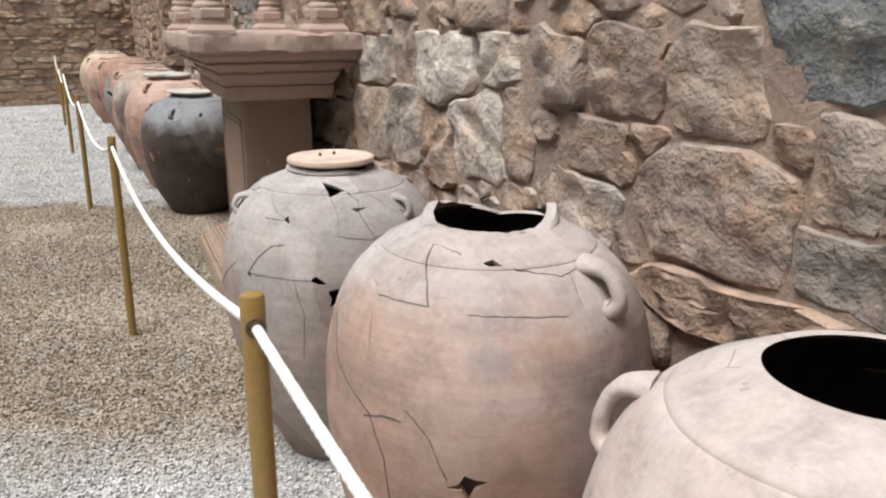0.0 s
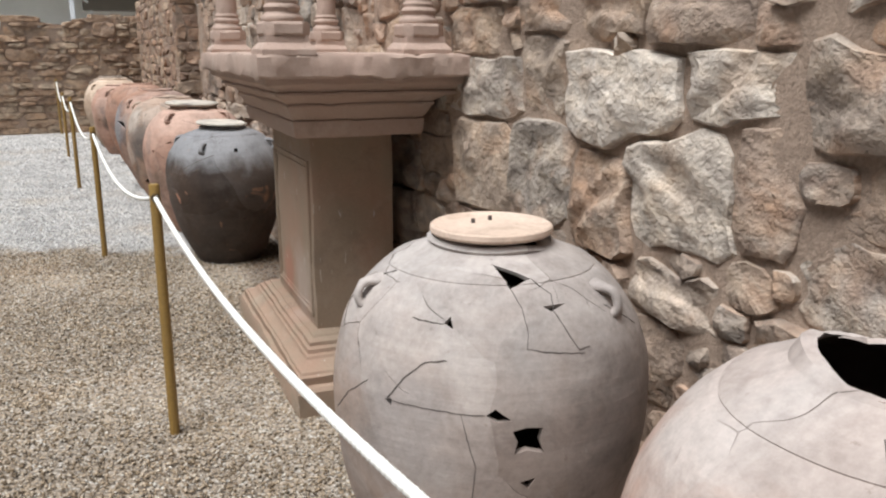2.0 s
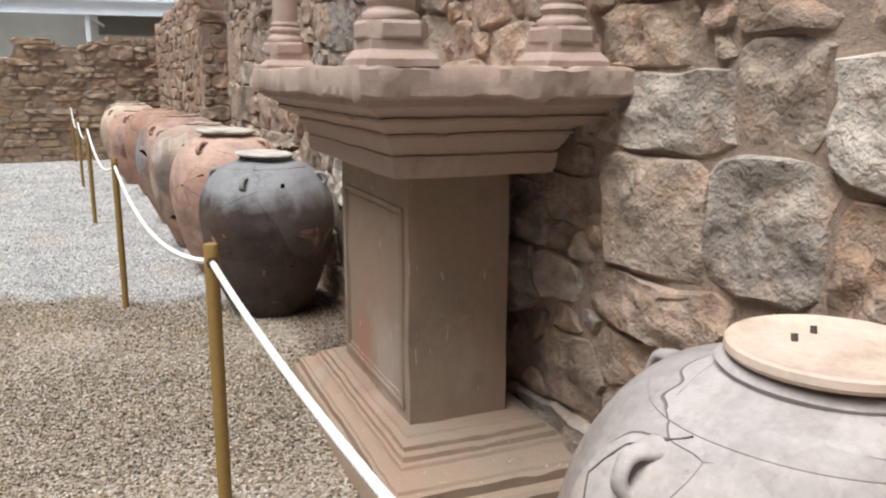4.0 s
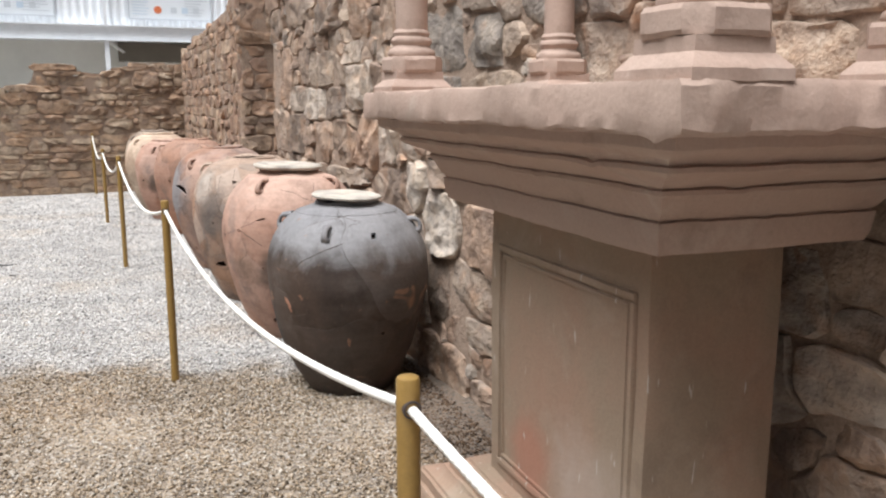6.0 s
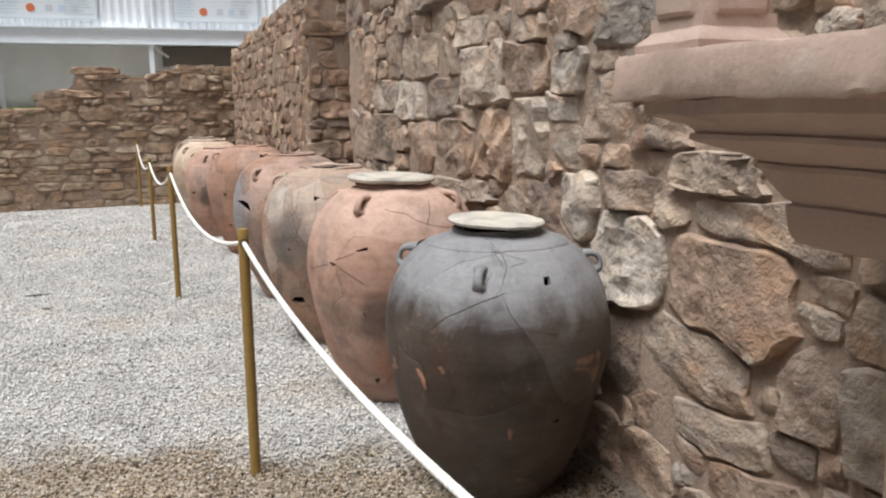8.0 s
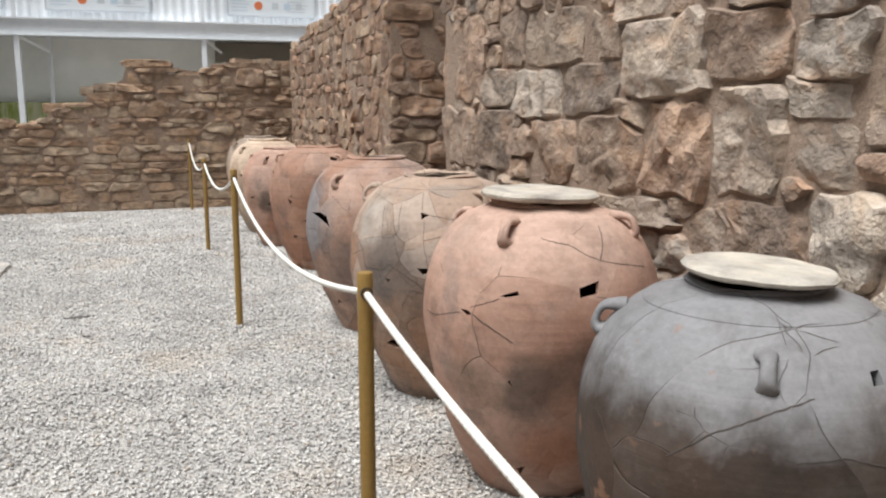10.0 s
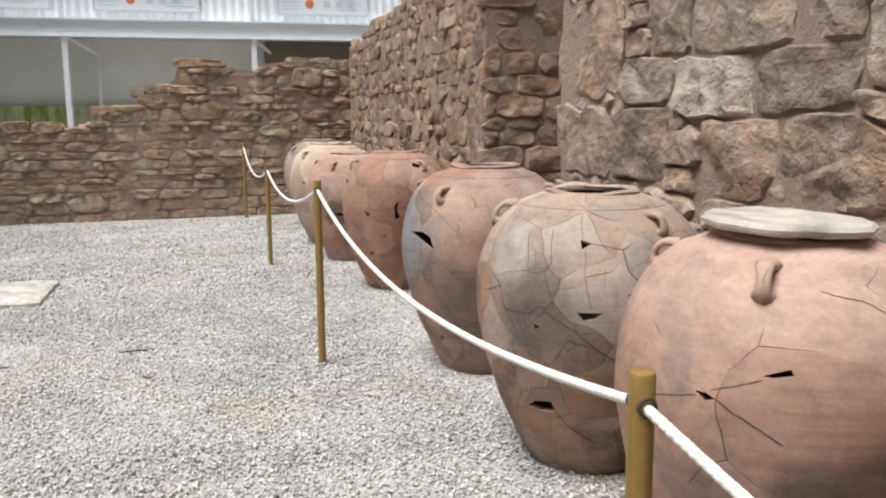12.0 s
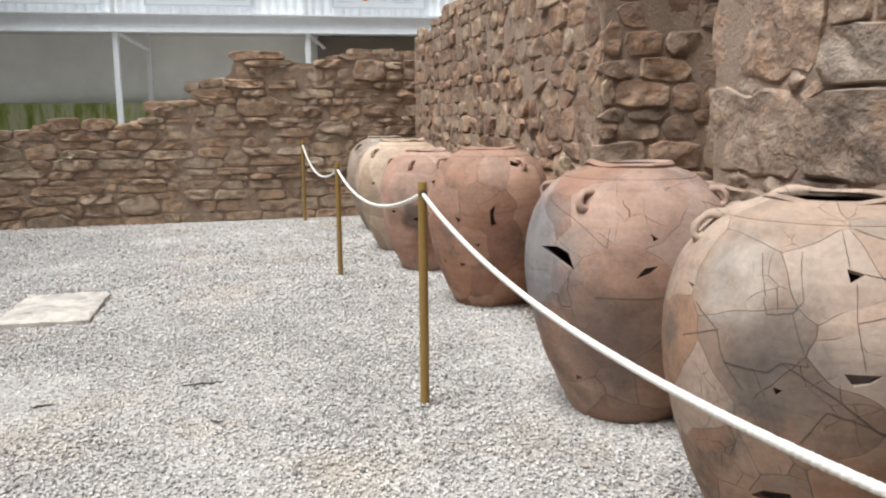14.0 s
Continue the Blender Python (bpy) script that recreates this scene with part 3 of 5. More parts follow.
def barrier_post(x, y, top):
    z0 = ground_z(y) - 0.03
    e = empty("barrier_post", x, y, z0)
    h = top - z0
    r = 0.0205
    bm = lathe_bm([(0, 0), (r, 0), (r, h - 0.085), (r, h - 0.055), (r, h - 0.006), (r - 0.002, h - 0.0015), (r - 0.005, h), (0, h + 0.0005)], 24)
    part("shaft", bm, post_paint, e, smooth=35)
    ring = lathe_bm([(0.0125, -0.0225), (0.016, -0.0225), (0.016, 0.0225), (0.0125, 0.0225)], 16, close=True)
    for v in ring.verts:
        v.co = Vector((v.co.x, v.co.z, v.co.y + h - 0.052))
    part("rope_eyelet", ring, peg_mat, e, "dark eyelet ring round the rope hole", 40)
    return tagged(e, "gold-brown painted round barrier post standing in gravel", "post", "rope barrier posts")


for q in POSTS:
    barrier_post(*q)

line = []
order = [POSTS[-1]] + POSTS[:-1]
for k, (a, b) in enumerate(zip(order, order[1:])):
    sag = (0.12, 0.113, 0.15, 0.162, 0.15, 0.19)[k]
    steps = int(math.dist(a[:2], b[:2]) / 0.014)
    for i in range(steps):
        f = i / steps
        bow = 1 - (2 * f - 1) ** 2
        line.append(Vector((a[0] + (b[0] - a[0]) * f, a[1] + (b[1] - a[1]) * f, a[2] + (b[2] - a[2]) * f - 0.052 - sag * bow)))
line.append(Vector((order[-1][0], order[-1][1], order[-1][2] - 0.052)))
rope = empty("barrier_rope", 0, 0, 0)
tagged(rope, "white twisted cotton rope hanging slack between barrier posts", "rope")
for s in range(3):
    pts = []
    for i, p in enumerate(line):
        d = (line[min(i + 1, len(line) - 1)] - line[max(i - 1, 0)]).normalized()
        side = d.cross(Vector((0, 0, 1))).normalized()
        up = side.cross(d)
        w = i * 0.014 / 0.056 * 2 * math.pi + s * 2 * math.pi / 3
        pts.append(p + (side * math.cos(w) + up * math.sin(w)) * 0.0023)
    part("strand", tube_bm(pts, 0.0076, 7), rope_mat, rope, smooth=60)


# ---- storage jars ----
SHAPE = [(0.50, 0.0), (0.56, 0.03), (0.66, 0.11), (0.80, 0.24), (0.915, 0.4), (0.985, 0.54), (1.0, 0.63), (0.975, 0.73), (0.905, 0.82), (0.79, 0.893), (0.62, 0.953), (0.47, 0.99)]


def jar_radius(R, H, z, mouth):
    zs = [q[1] for q in SHAPE]
    rs = [q[0] for q in SHAPE[:-1]] + [mouth / R]
    f = min(max(z / H, 0), 0.99)
    k = max(i for i in range(len(zs) - 1) if zs[i] <= f)
    p0, p1, p2, p3 = rs[max(k - 1, 0)], rs[k], rs[k + 1], rs[min(k + 2, len(rs) - 1)]
    t = (f - zs[k]) / (zs[k + 1] - zs[k])
    return R * 0.5 * (2 * p1 + (p2 - p0) * t + (2 * p0 - 5 * p1 + 4 * p2 - p3) * t * t + (3 * p1 - p0 - 3 * p2 + p3) * t ** 3)


def jagged(w, h, rnd):
    n = rnd.choice([5, 6, 7])
    return [(w * math.cos(2 * math.pi * i / n) * rnd.uniform(0.7, 1.25), h * math.sin(2 * math.pi * i / n) * rnd.uniform(0.7, 1.25)) for i in range(n)]


def prism(bm, low, high):
    a, b = [bm.verts.new(p) for p in low], [bm.verts.new(p) for p in high]
    n = len(a)
    for i in range(n):
        bm.faces.new((a[i], a[(i + 1) % n], b[(i + 1) % n], b[i]))
    bm.faces.new(a[::-1])
    bm.faces.new(b)


def cut_out(ob, bm):
    bmesh.ops.recalc_face_normals(bm, faces=bm.faces)
    data = bpy.data.meshes.new("cutter")
    bm.to_mesh(data)
    bm.free()
    knife = new("cutter", data)
    knife.matrix_world = ob.matrix_world
    mod = ob.modifiers.new("breaks", "BOOLEAN")
    mod.object, mod.operation, mod.solver = knife, "DIFFERENCE", "EXACT"
    bpy.context.view_layer.update()
    knife.matrix_world = ob.matrix_world
    bpy.context.view_layer.update()
    made = bpy.data.meshes.new_from_object(ob.evaluated_get(bpy.context.evaluated_depsgraph_get()))
    ob.modifiers.clear()
    if len(made.polygons) > 0.7 * len(ob.data.polygons):
        ob.data = made
    bpy.data.objects.remove(knife)
    return ob


def ear_bm(a, R, H, mouth, z, size):
    """A thick loop handle standing out from the shoulder at the angle a, its roots spread on the wall."""
    r1, r2 = jar_radius(R, H, z + size, mouth), jar_radius(R, H, z - size, mouth)
    pts, rad = [], []
    for i in range(15):
        f = i / 14
        out = math.sin(f * math.pi) ** 0.6 * min(size * 1.35, 0.05)
        r = r1 + (r2 - r1) * f + out - 0.01
        pts.append((math.cos(a) * r, math.sin(a) * r, z + size * 1.05 * math.cos(f * math.pi) + 0.012 * math.sin(f * math.pi)))
        rad.append(min(size, 0.042) * (0.36 + 0.3 * abs(2 * f - 1) ** 3))
    bm = tube_bm(pts, rad, 12, 1.55)
    for v in bm.verts:
        v.co += Vector((noise.noise(v.co * 30), noise.noise(v.co * 30 + Vector((5, 0, 0))), noise.noise(v.co * 30 + Vector((0, 5, 0))))) * 0.004
    return bm


def skin(R, H, mouth, seed, a, z):
    """Point and normal on a jar's uneven outside at the angle a and the height z."""
    def at(a, z):
        r = jar_radius(R, H, z, mouth)
        p = Vector((math.cos(a) * r, math.sin(a) * r, z))
        return p + Vector((math.cos(a), math.sin(a), 0)) * noise.fractal(p * 2.2 + Vector((seed * 3.1, 0, 0)), 0.9, 2, 3) * 0.012

    p = at(a, z)
    n = (at(a + 0.02, z) - p).cross(at(a, z + 0.004) - p).normalized()
    return p, n


def crack_bm(R, H, mouth, seed, path, wide, chance, lift=0.001):
    """A thin filled seam that wanders along a few corners on the jar's skin."""
    g = random.Random(chance)
    bm = bmesh.new()
    corners = [(radians(a), z) for a, z in path]
    line = []
    for (a0, z0), (a1, z1) in zip(corners, corners[1:]):
        n = max(2, int(math.hypot((a1 - a0) * R, z1 - z0) / 0.011))
        line += [(a0 + (a1 - a0) * i / n, z0 + (z1 - z0) * i / n) for i in range(n)]
    line.append(corners[-1])
    last = None
    for i, (a, z) in enumerate(line):
        a, z = a + g.uniform(-1, 1) * 0.0013 / R, min(z + g.uniform(-1, 1) * 0.0013, H * 0.985)
        p, n = skin(R, H, mouth, seed, a, z)
        q = skin(R, H, mouth, seed, *line[min(i + 1, len(line) - 1)])[0] - skin(R, H, mouth, seed, *line[max(i - 1, 0)])[0]
        side = n.cross(q).normalized()
        k = wide * 0.5 * g.uniform(0.55, 1.25) * (0.45 if i in (0, len(line) - 1) else 1.0)
        row = [bm.verts.new(p - side * k - n * 0.002), bm.verts.new(p - side * k * 0.8 + n * lift), bm.verts.new(p + side * k * 0.8 + n * lift), bm.verts.new(p + side * k - n * 0.002)]
        if last:
            for j in range(4):
                bm.faces.new((last[j], last[(j + 1) % 4], row[(j + 1) % 4], row[j]))
        else:
            bm.faces.new(row)
        last = row
    bm.faces.new(last[::-1])
    return bm


def storage_jar(x, y, R, H, mouth, ears, holes, material, label, seed, lip=True, seam=0.945, brim=None, ear_z=0.89, ear_size=0.029, gaps=(), cracks=(), patches=()):
    rnd = random.Random(seed)
    e = empty("storage_jar", x, y, ground_z(y) - 0.012)
    rows = sorted(set([round(i / 46 * 0.99, 4) for i in range(47)] + [seam - 0.007, seam - 0.003, seam, seam + 0.003, seam + 0.007]))
    outer = [(jar_radius(R, H, f * H, mouth) - (0.005 if abs(f - seam) < 0.001 else 0.002 if abs(f - seam) < 0.005 else 0), f * H) for f in rows]
    if brim:
        outer += [(mouth * 0.99, H * 0.99 + 0.02), (mouth * 0.96, H * 0.99 + 0.05), (mouth * 0.93, H * 0.99 + 0.08)]
    inner = [(max(r - 0.022, 0.05), z + (0.025 if k == 0 else 0)) for k, (r, z) in enumerate(outer[::2] if len(outer) % 2 else outer[::2] + outer[-1:])]
    bm = lathe_bm([(0, 0)] + outer + inner[::-1] + [(0, inner[0][1])], 80)
    for v in bm.verts:
        d = noise.fractal(v.co * 2.2 + Vector((seed * 3.1, 0, 0)), 0.9, 2, 3) * 0.012
        flat = Vector((v.co.x, v.co.y, 0))
        if flat.length > 0.05:
            v.co += flat.normalized() * d
        if brim and v.co.z > H * 0.99 + 0.001:
            turn_ = (math.atan2(v.co.y, v.co.x) / (2 * math.pi)) % 1.0 * len(brim)
            a, b = brim[int(turn_) % len(brim)], brim[(int(turn_) + 1) % len(brim)]
            top = a + (b - a) * (turn_ % 1.0) + 0.006 * noise.noise(v.co * 40)
            v.co.z = H * 0.99 + (v.co.z - H * 0.99) / 0.08 * (top - H * 0.99)
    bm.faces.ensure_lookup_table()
    # inner faces take a darker clay that stands in for the shade inside
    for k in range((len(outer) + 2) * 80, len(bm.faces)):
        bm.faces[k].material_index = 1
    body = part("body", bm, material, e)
    body.data.materials.append(shaded_inside)
    for ang, z, w, h, spin in holes:
        a, z = radians(ang), z - ground_z(y)
        r = jar_radius(R, H, z, mouth)
        slope = (jar_radius(R, H, z + 0.02, mouth) - jar_radius(R, H, z - 0.02, mouth)) / 0.04
        nrm = Vector((math.cos(a), math.sin(a), -slope)).normalized()
        side = Vector((-math.sin(a), math.cos(a), 0))
        up = nrm.cross(side)
        mid = Vector((math.cos(a) * r, math.sin(a) * r, z))
        c, s_ = math.cos(radians(spin)), math.sin(radians(spin))
        poly = [(p * c - q * s_, p * s_ + q * c) for p, q in jagged(w, h, rnd)]
        knife = bmesh.new()
        prism(knife, [mid + side * p + up * q - nrm * 0.05 for p, q in poly], [mid + side * p + up * q + nrm * 0.05 for p, q in poly])
        cut_out(body, knife)
    for ring in gaps:
        pts = [skin(R, H, mouth, seed, radians(a), z) for a, z in ring]
        axis = sum((n for _, n in pts), Vector()).normalized()
        knife = bmesh.new()
        prism(knife, [p - axis * 0.06 for p, _ in pts], [p + axis * 0.06 for p, _ in pts])
        cut_out(body, knife)
    body.data.shade_smooth()
    body.data.set_sharp_from_angle(angle=radians(40))
    for k, (wide, path) in enumerate(cracks):
        part("mended_crack", crack_bm(R, H, mouth, seed, path, wide, seed * 31 + k), crack_fill, body, "dark mended crack")
    for wide, mat_, path in patches:
        part("mended_strip", crack_bm(R, H, mouth, seed, path, wide, seed * 17, 0.0012), mat_, body, "orange spalled scar")
    if lip:
        prof = [(mouth - 0.022, H * 0.985 - 0.012), (mouth + 0.008, H * 0.985 - 0.008), (mouth + 0.016, H * 0.985 + 0.006), (mouth + 0.006, H * 0.985 + 0.016), (mouth - 0.014, H * 0.985 + 0.014), (mouth - 0.024, H * 0.985 + 0.002)]
        bm = lathe_bm(prof, 64, close=True)
        for v in bm.verts:
            v.co *= 1 + 0.02 * noise.noise(v.co * 6 + Vector((seed, 0, 0)))
        part("rim", bm, material, e, smooth=50)
    for ang in ears:
        k = rnd.uniform(0.92, 1.1)
        part("handle", ear_bm(radians(ang), R, H, mouth, H * ear_z + rnd.uniform(-0.01, 0.01), ear_size * k), material, e, smooth=60)
    return tagged(e, label, "jar", "row of storage jars")


# fire clouds, and darker south-east sides on rose and mauve: angle, height, distance from the axis, size, colour,
# strength
rose = clay("rose_clay", (0.42, 0.285, 0.225), (0.38, 0.23, 0.17), (0.45, 0.425, 0.41), 0.2, 0.14, 1.9, 0.12, 0.4, None, 0.78, (0.92, 1.06, (0.47, 0.44, 0.42), 0.65),
            ((305, 0.72, 0.4, 0.3, (0.19, 0.155, 0.14), 0.75), (250, 0.5, 0.36, 0.18, (0.3, 0.2, 0.14), 0.5), (225, 0.92, 0.4, 0.16, (0.5, 0.37, 0.31), 0.5), (246, 0.93, 0.4, 0.06, (0.3, 0.27, 0.26), 0.6)))
chalky = clay("chalky_pink_clay", (0.47, 0.37, 0.32), (0.43, 0.32, 0.265), (0.5, 0.49, 0.48), 0.03, 0.1, 1.7, 0.3, 0.5, None, 0.78, (0.85, 1.1, (0.5, 0.47, 0.445), 0.5))
mauve = clay("mauve_grey_clay", (0.31, 0.25, 0.22), (0.34, 0.26, 0.215), (0.42, 0.39, 0.37), 0.4, 0.3, 2.3, 0.25, 0.5, None, 0.72, (0.76, 1.02, (0.42, 0.395, 0.38), 0.6),
             ((300, 0.7, 0.4, 0.24, (0.19, 0.16, 0.145), 0.6), (215, 0.72, 0.4, 0.16, (0.26, 0.235, 0.225), 0.6)))
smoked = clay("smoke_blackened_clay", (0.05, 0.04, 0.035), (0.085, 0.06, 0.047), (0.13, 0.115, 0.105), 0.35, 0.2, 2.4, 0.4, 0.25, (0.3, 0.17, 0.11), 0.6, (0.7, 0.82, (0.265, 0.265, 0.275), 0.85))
salmon = clay("salmon_clay", (0.43, 0.265, 0.2), (0.37, 0.205, 0.145), (0.5, 0.38, 0.32), 0.5, 0.25, 2.4, 0.2, 0.4, None, 0.78, (0.7, 1.0, (0.5, 0.355, 0.29), 0.6),
              ((244, 0.48, 0.4, 0.13, (0.1, 0.075, 0.06), 0.75), (268, 0.55, 0.42, 0.12, (0.15, 0.1, 0.075), 0.6), (214, 0.5, 0.4, 0.12, (0.2, 0.13, 0.09), 0.5), (255, 0.25, 0.34, 0.12, (0.36, 0.17, 0.1), 0.6)))
patched = clay("patchwork_clay", (0.39, 0.255, 0.18), (0.32, 0.19, 0.125), (0.47, 0.4, 0.34), 0.7, 0.65, 4.6, 0.55, 0.45, None, 0.8, (0.78, 0.95, (0.5, 0.415, 0.345), 0.5),
               ((222, 0.68, 0.43, 0.17, (0.17, 0.145, 0.13), 0.7), (248, 0.6, 0.43, 0.16, (0.22, 0.175, 0.15), 0.55), (200, 0.86, 0.4, 0.13, (0.55, 0.51, 0.46), 0.6), (272, 0.86, 0.4, 0.1, (0.27, 0.26, 0.26), 0.6), (215, 0.2, 0.33, 0.15, (0.4, 0.23, 0.14), 0.5)))
dusky = clay("dusky_pink_clay", (0.43, 0.28, 0.21), (0.35, 0.205, 0.145), (0.36, 0.31, 0.29), 0.45, 0.4, 3.6, 0.5, 0.3, None, 0.78, None,
             ((182, 0.7, 0.46, 0.3, (0.2, 0.2, 0.21), 0.85), (235, 0.42, 0.4, 0.24, (0.17, 0.13, 0.115), 0.65)))
russet = clay("russet_clay", (0.4, 0.225, 0.155), (0.34, 0.175, 0.115), (0.46, 0.32, 0.245), 0.45, 0.45, 4.2, 0.6, 0.3, None, 0.78, (0.75, 0.98, (0.44, 0.3, 0.235), 0.5))
buff = clay("buff_clay", (0.52, 0.41, 0.31), (0.47, 0.34, 0.245), (0.55, 0.47, 0.39), 0.15, 0.3, 3.4, 0.3, 0.5)
dun = clay("dun_clay", (0.37, 0.3, 0.245), (0.33, 0.26, 0.205), (0.45, 0.39, 0.34), 0.3, 0.3, 3.0, 0.3, 0.4)

# clay with the darkness of the jars' insides put into its colour
shaded_inside = clay("shaded_clay_inside", (0.13, 0.085, 0.07), (0.1, 0.065, 0.055), (0.18, 0.13, 0.11), 0.3, 0.1, 1.7, 0.0)
crack_fill = paint("dark_crack_filler", (0.085, 0.07, 0.062), 0.9, 0.2, 60)
orange_scar = clay("orange_spalled_clay", (0.42, 0.22, 0.15), (0.4, 0.2, 0.13), (0.45, 0.28, 0.2), 0.05, 0.1, 1.7, 0.0)
FINE, OPEN = 0.002, 0.0036

storage_jar(1.14, 0.98, 0.42, 1.12, 0.172, (128, 218, 308, 38), (), chalky, "chalky pink clay storage jar with an open mouth", 1, lip=False, seam=0.93, ear_z=0.845, ear_size=0.06)
storage_jar(0.988, 1.953, 0.41, 1.15, 0.172, (296, 30), ((45, 1.12, 0.14, 0.05, 0),), rose, "pale rose clay storage jar with a broken rim", 2, lip=False, ear_z=0.89, ear_size=0.041,
            brim=[1.15, 1.14, 1.14, 1.14, 1.145, 1.16, 1.17, 1.16, 1.142, 1.139, 1.139, 1.139, 1.139, 1.139, 1.155, 1.178],
            gaps=(((241, 1.1), (246, 1.105), (251, 1.095), (244, 1.095)), ((232, 0.645), (236, 0.655), (238, 0.68), (241, 0.67), (245, 0.665), (241, 0.645), (239, 0.61), (237, 0.64))),
            cracks=((OPEN, ((175, 1.13), (207, 1.12), (211, 1.1), (218, 1.06), (222, 1.02))), (FINE, ((207, 1.12), (229, 1.11))), (FINE, ((197, 1.02), (209, 1.02), (222, 1.02))),
                    (OPEN, ((171, 0.94), (183, 0.85), (193, 0.81), (205, 0.77), (211, 0.68), (212, 0.55))), (OPEN, ((202, 0.76), (211, 0.78), (218, 0.78))), (FINE, ((237, 1.01), (249, 1.01), (274, 1.0))),
                    (FINE, ((256, 1.09), (278, 1.07), (292, 1.08))), (FINE, ((219, 0.81), (227, 0.76), (233, 0.66)))))
storage_jar(0.893, 3.098, 0.414, 1.1, 0.15, (178, 302, 20, 100), (), mauve, "mauve-grey mended clay jar with missing sherds", 3,
            gaps=(((245, 1.07), (259, 1.06), (265, 1.05), (253, 1.035)), ((226, 0.965), (228, 0.98), (230, 0.955)), ((243, 0.78), (246, 0.795), (251, 0.77), (247, 0.765)),
                  ((251.5, 0.745), (256, 0.753), (261, 0.75), (260, 0.72), (261.5, 0.69), (256, 0.7), (252, 0.69), (253, 0.72)), ((207, 0.78), (210, 0.785), (210, 0.765)), ((266, 1.0), (277, 1.0), (269, 0.99)), ((254, 0.62), (259, 0.63), (257, 0.6))),
            cracks=((OPEN, ((186, 1.04), (170, 1.0), (164, 0.94), (172, 0.89))), (OPEN, ((228, 1.08), (245, 1.07))), (FINE, ((265, 1.05), (272, 1.02), (270, 0.99), (276, 0.91), (281, 0.91))),
                    (FINE, ((253, 1.04), (257, 1.0), (258, 0.95), (257, 0.92), (278, 0.9))), (OPEN, ((212, 0.965), (226, 0.963))), (OPEN, ((208, 0.78), (214, 0.84), (221, 0.88), (229, 0.89))),
                    (FINE, ((208, 0.78), (227, 0.78), (243, 0.78))), (FINE, ((179, 0.69), (189, 0.76), (199, 0.81))), (FINE, ((297, 0.98), (315, 0.91))), (FINE, ((235, 0.78), (240, 0.66), (238, 0.5)))))
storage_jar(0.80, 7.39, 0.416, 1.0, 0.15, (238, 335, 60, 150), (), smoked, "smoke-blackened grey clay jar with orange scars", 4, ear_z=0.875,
            gaps=(((274, 0.87), (278, 0.87), (277.5, 0.845), (273, 0.845)), ((278, 0.37), (282, 0.38), (282, 0.36))),
            cracks=((OPEN, ((211, 0.68), (224, 0.75), (239, 0.8), (252, 0.83))), (FINE, ((246, 0.71), (260, 0.72), (275, 0.69)))),
            patches=((0.02, orange_scar, ((206, 0.55), (209, 0.52), (210, 0.48))),))
storage_jar(0.715, 8.50, 0.432, 1.07, 0.17, (226, 318, 45, 135), (), salmon, "salmon clay storage jar with mended cracks", 5, seam=0.96, ear_z=0.915,
            gaps=(((265, 0.82), (275, 0.84), (274, 0.8), (265, 0.79)), ((229, 0.79), (237, 0.81), (238, 0.797), (232, 0.788)), ((209, 0.73), (213, 0.73), (216, 0.72), (212, 0.71)), ((233, 0.5), (234, 0.51), (236, 0.48)), ((234, 0.16), (240, 0.17), (236, 0.13))),
            cracks=((OPEN, ((216, 0.72), (224, 0.69), (236, 0.64))), (FINE, ((179, 0.68), (190, 0.68), (209, 0.72))), (FINE, ((214, 0.74), (229, 0.78))), (FINE, ((247, 0.97), (263, 0.95), (271, 0.92), (278, 0.9), (309, 0.86))),
                    (OPEN, ((288, 1.0), (278, 0.9))), (FINE, ((273, 0.79), (280, 0.78)))))
storage_jar(0.63, 9.56, 0.445, 1.08, 0.165, (165, 288, 20, 110), (), patched, "clay storage jar pieced together from buff and grey sherds", 6, ear_z=0.905,
            gaps=(((241, 0.93), (247, 0.92), (242, 0.9)), ((241, 0.69), (252, 0.69), (249, 0.67), (244, 0.66)), ((211, 0.3), (217, 0.33), (227, 0.34), (229, 0.3), (219, 0.29)), ((263, 0.75), (270, 0.78), (269, 0.73)), ((178, 0.845), (183, 0.84), (183, 0.825)), ((221, 0.635), (224, 0.63), (222, 0.615))),
            cracks=((FINE, ((247, 0.92), (262, 0.9), (268, 0.92))), (FINE, ((240, 1.01), (242, 0.93))), (FINE, ((182, 0.7), (201, 0.75))), (FINE, ((187, 0.8), (200, 0.75), (204, 0.67), (211, 0.61))),
                    (OPEN, ((204, 0.67), (219, 0.67), (223, 0.7), (239, 0.63), (252, 0.55), (266, 0.49))), (FINE, ((215, 0.85), (217, 0.81), (225, 0.82), (231, 0.7), (224, 0.7))), (FINE, ((210, 0.95), (216, 0.85))),
                    (FINE, ((225, 0.96), (228, 0.85), (225, 0.82))), (FINE, ((244, 0.9), (244, 0.81), (247, 0.7))), (FINE, ((244, 0.81), (256, 0.83))), (OPEN, ((262, 0.9), (264, 0.83), (269, 0.79))), (FINE, ((214, 0.68), (219, 0.6))),
                    (FINE, ((230, 0.5), (237, 0.59), (251, 0.56))), (OPEN, ((229, 0.3), (237, 0.24), (253, 0.17)))))
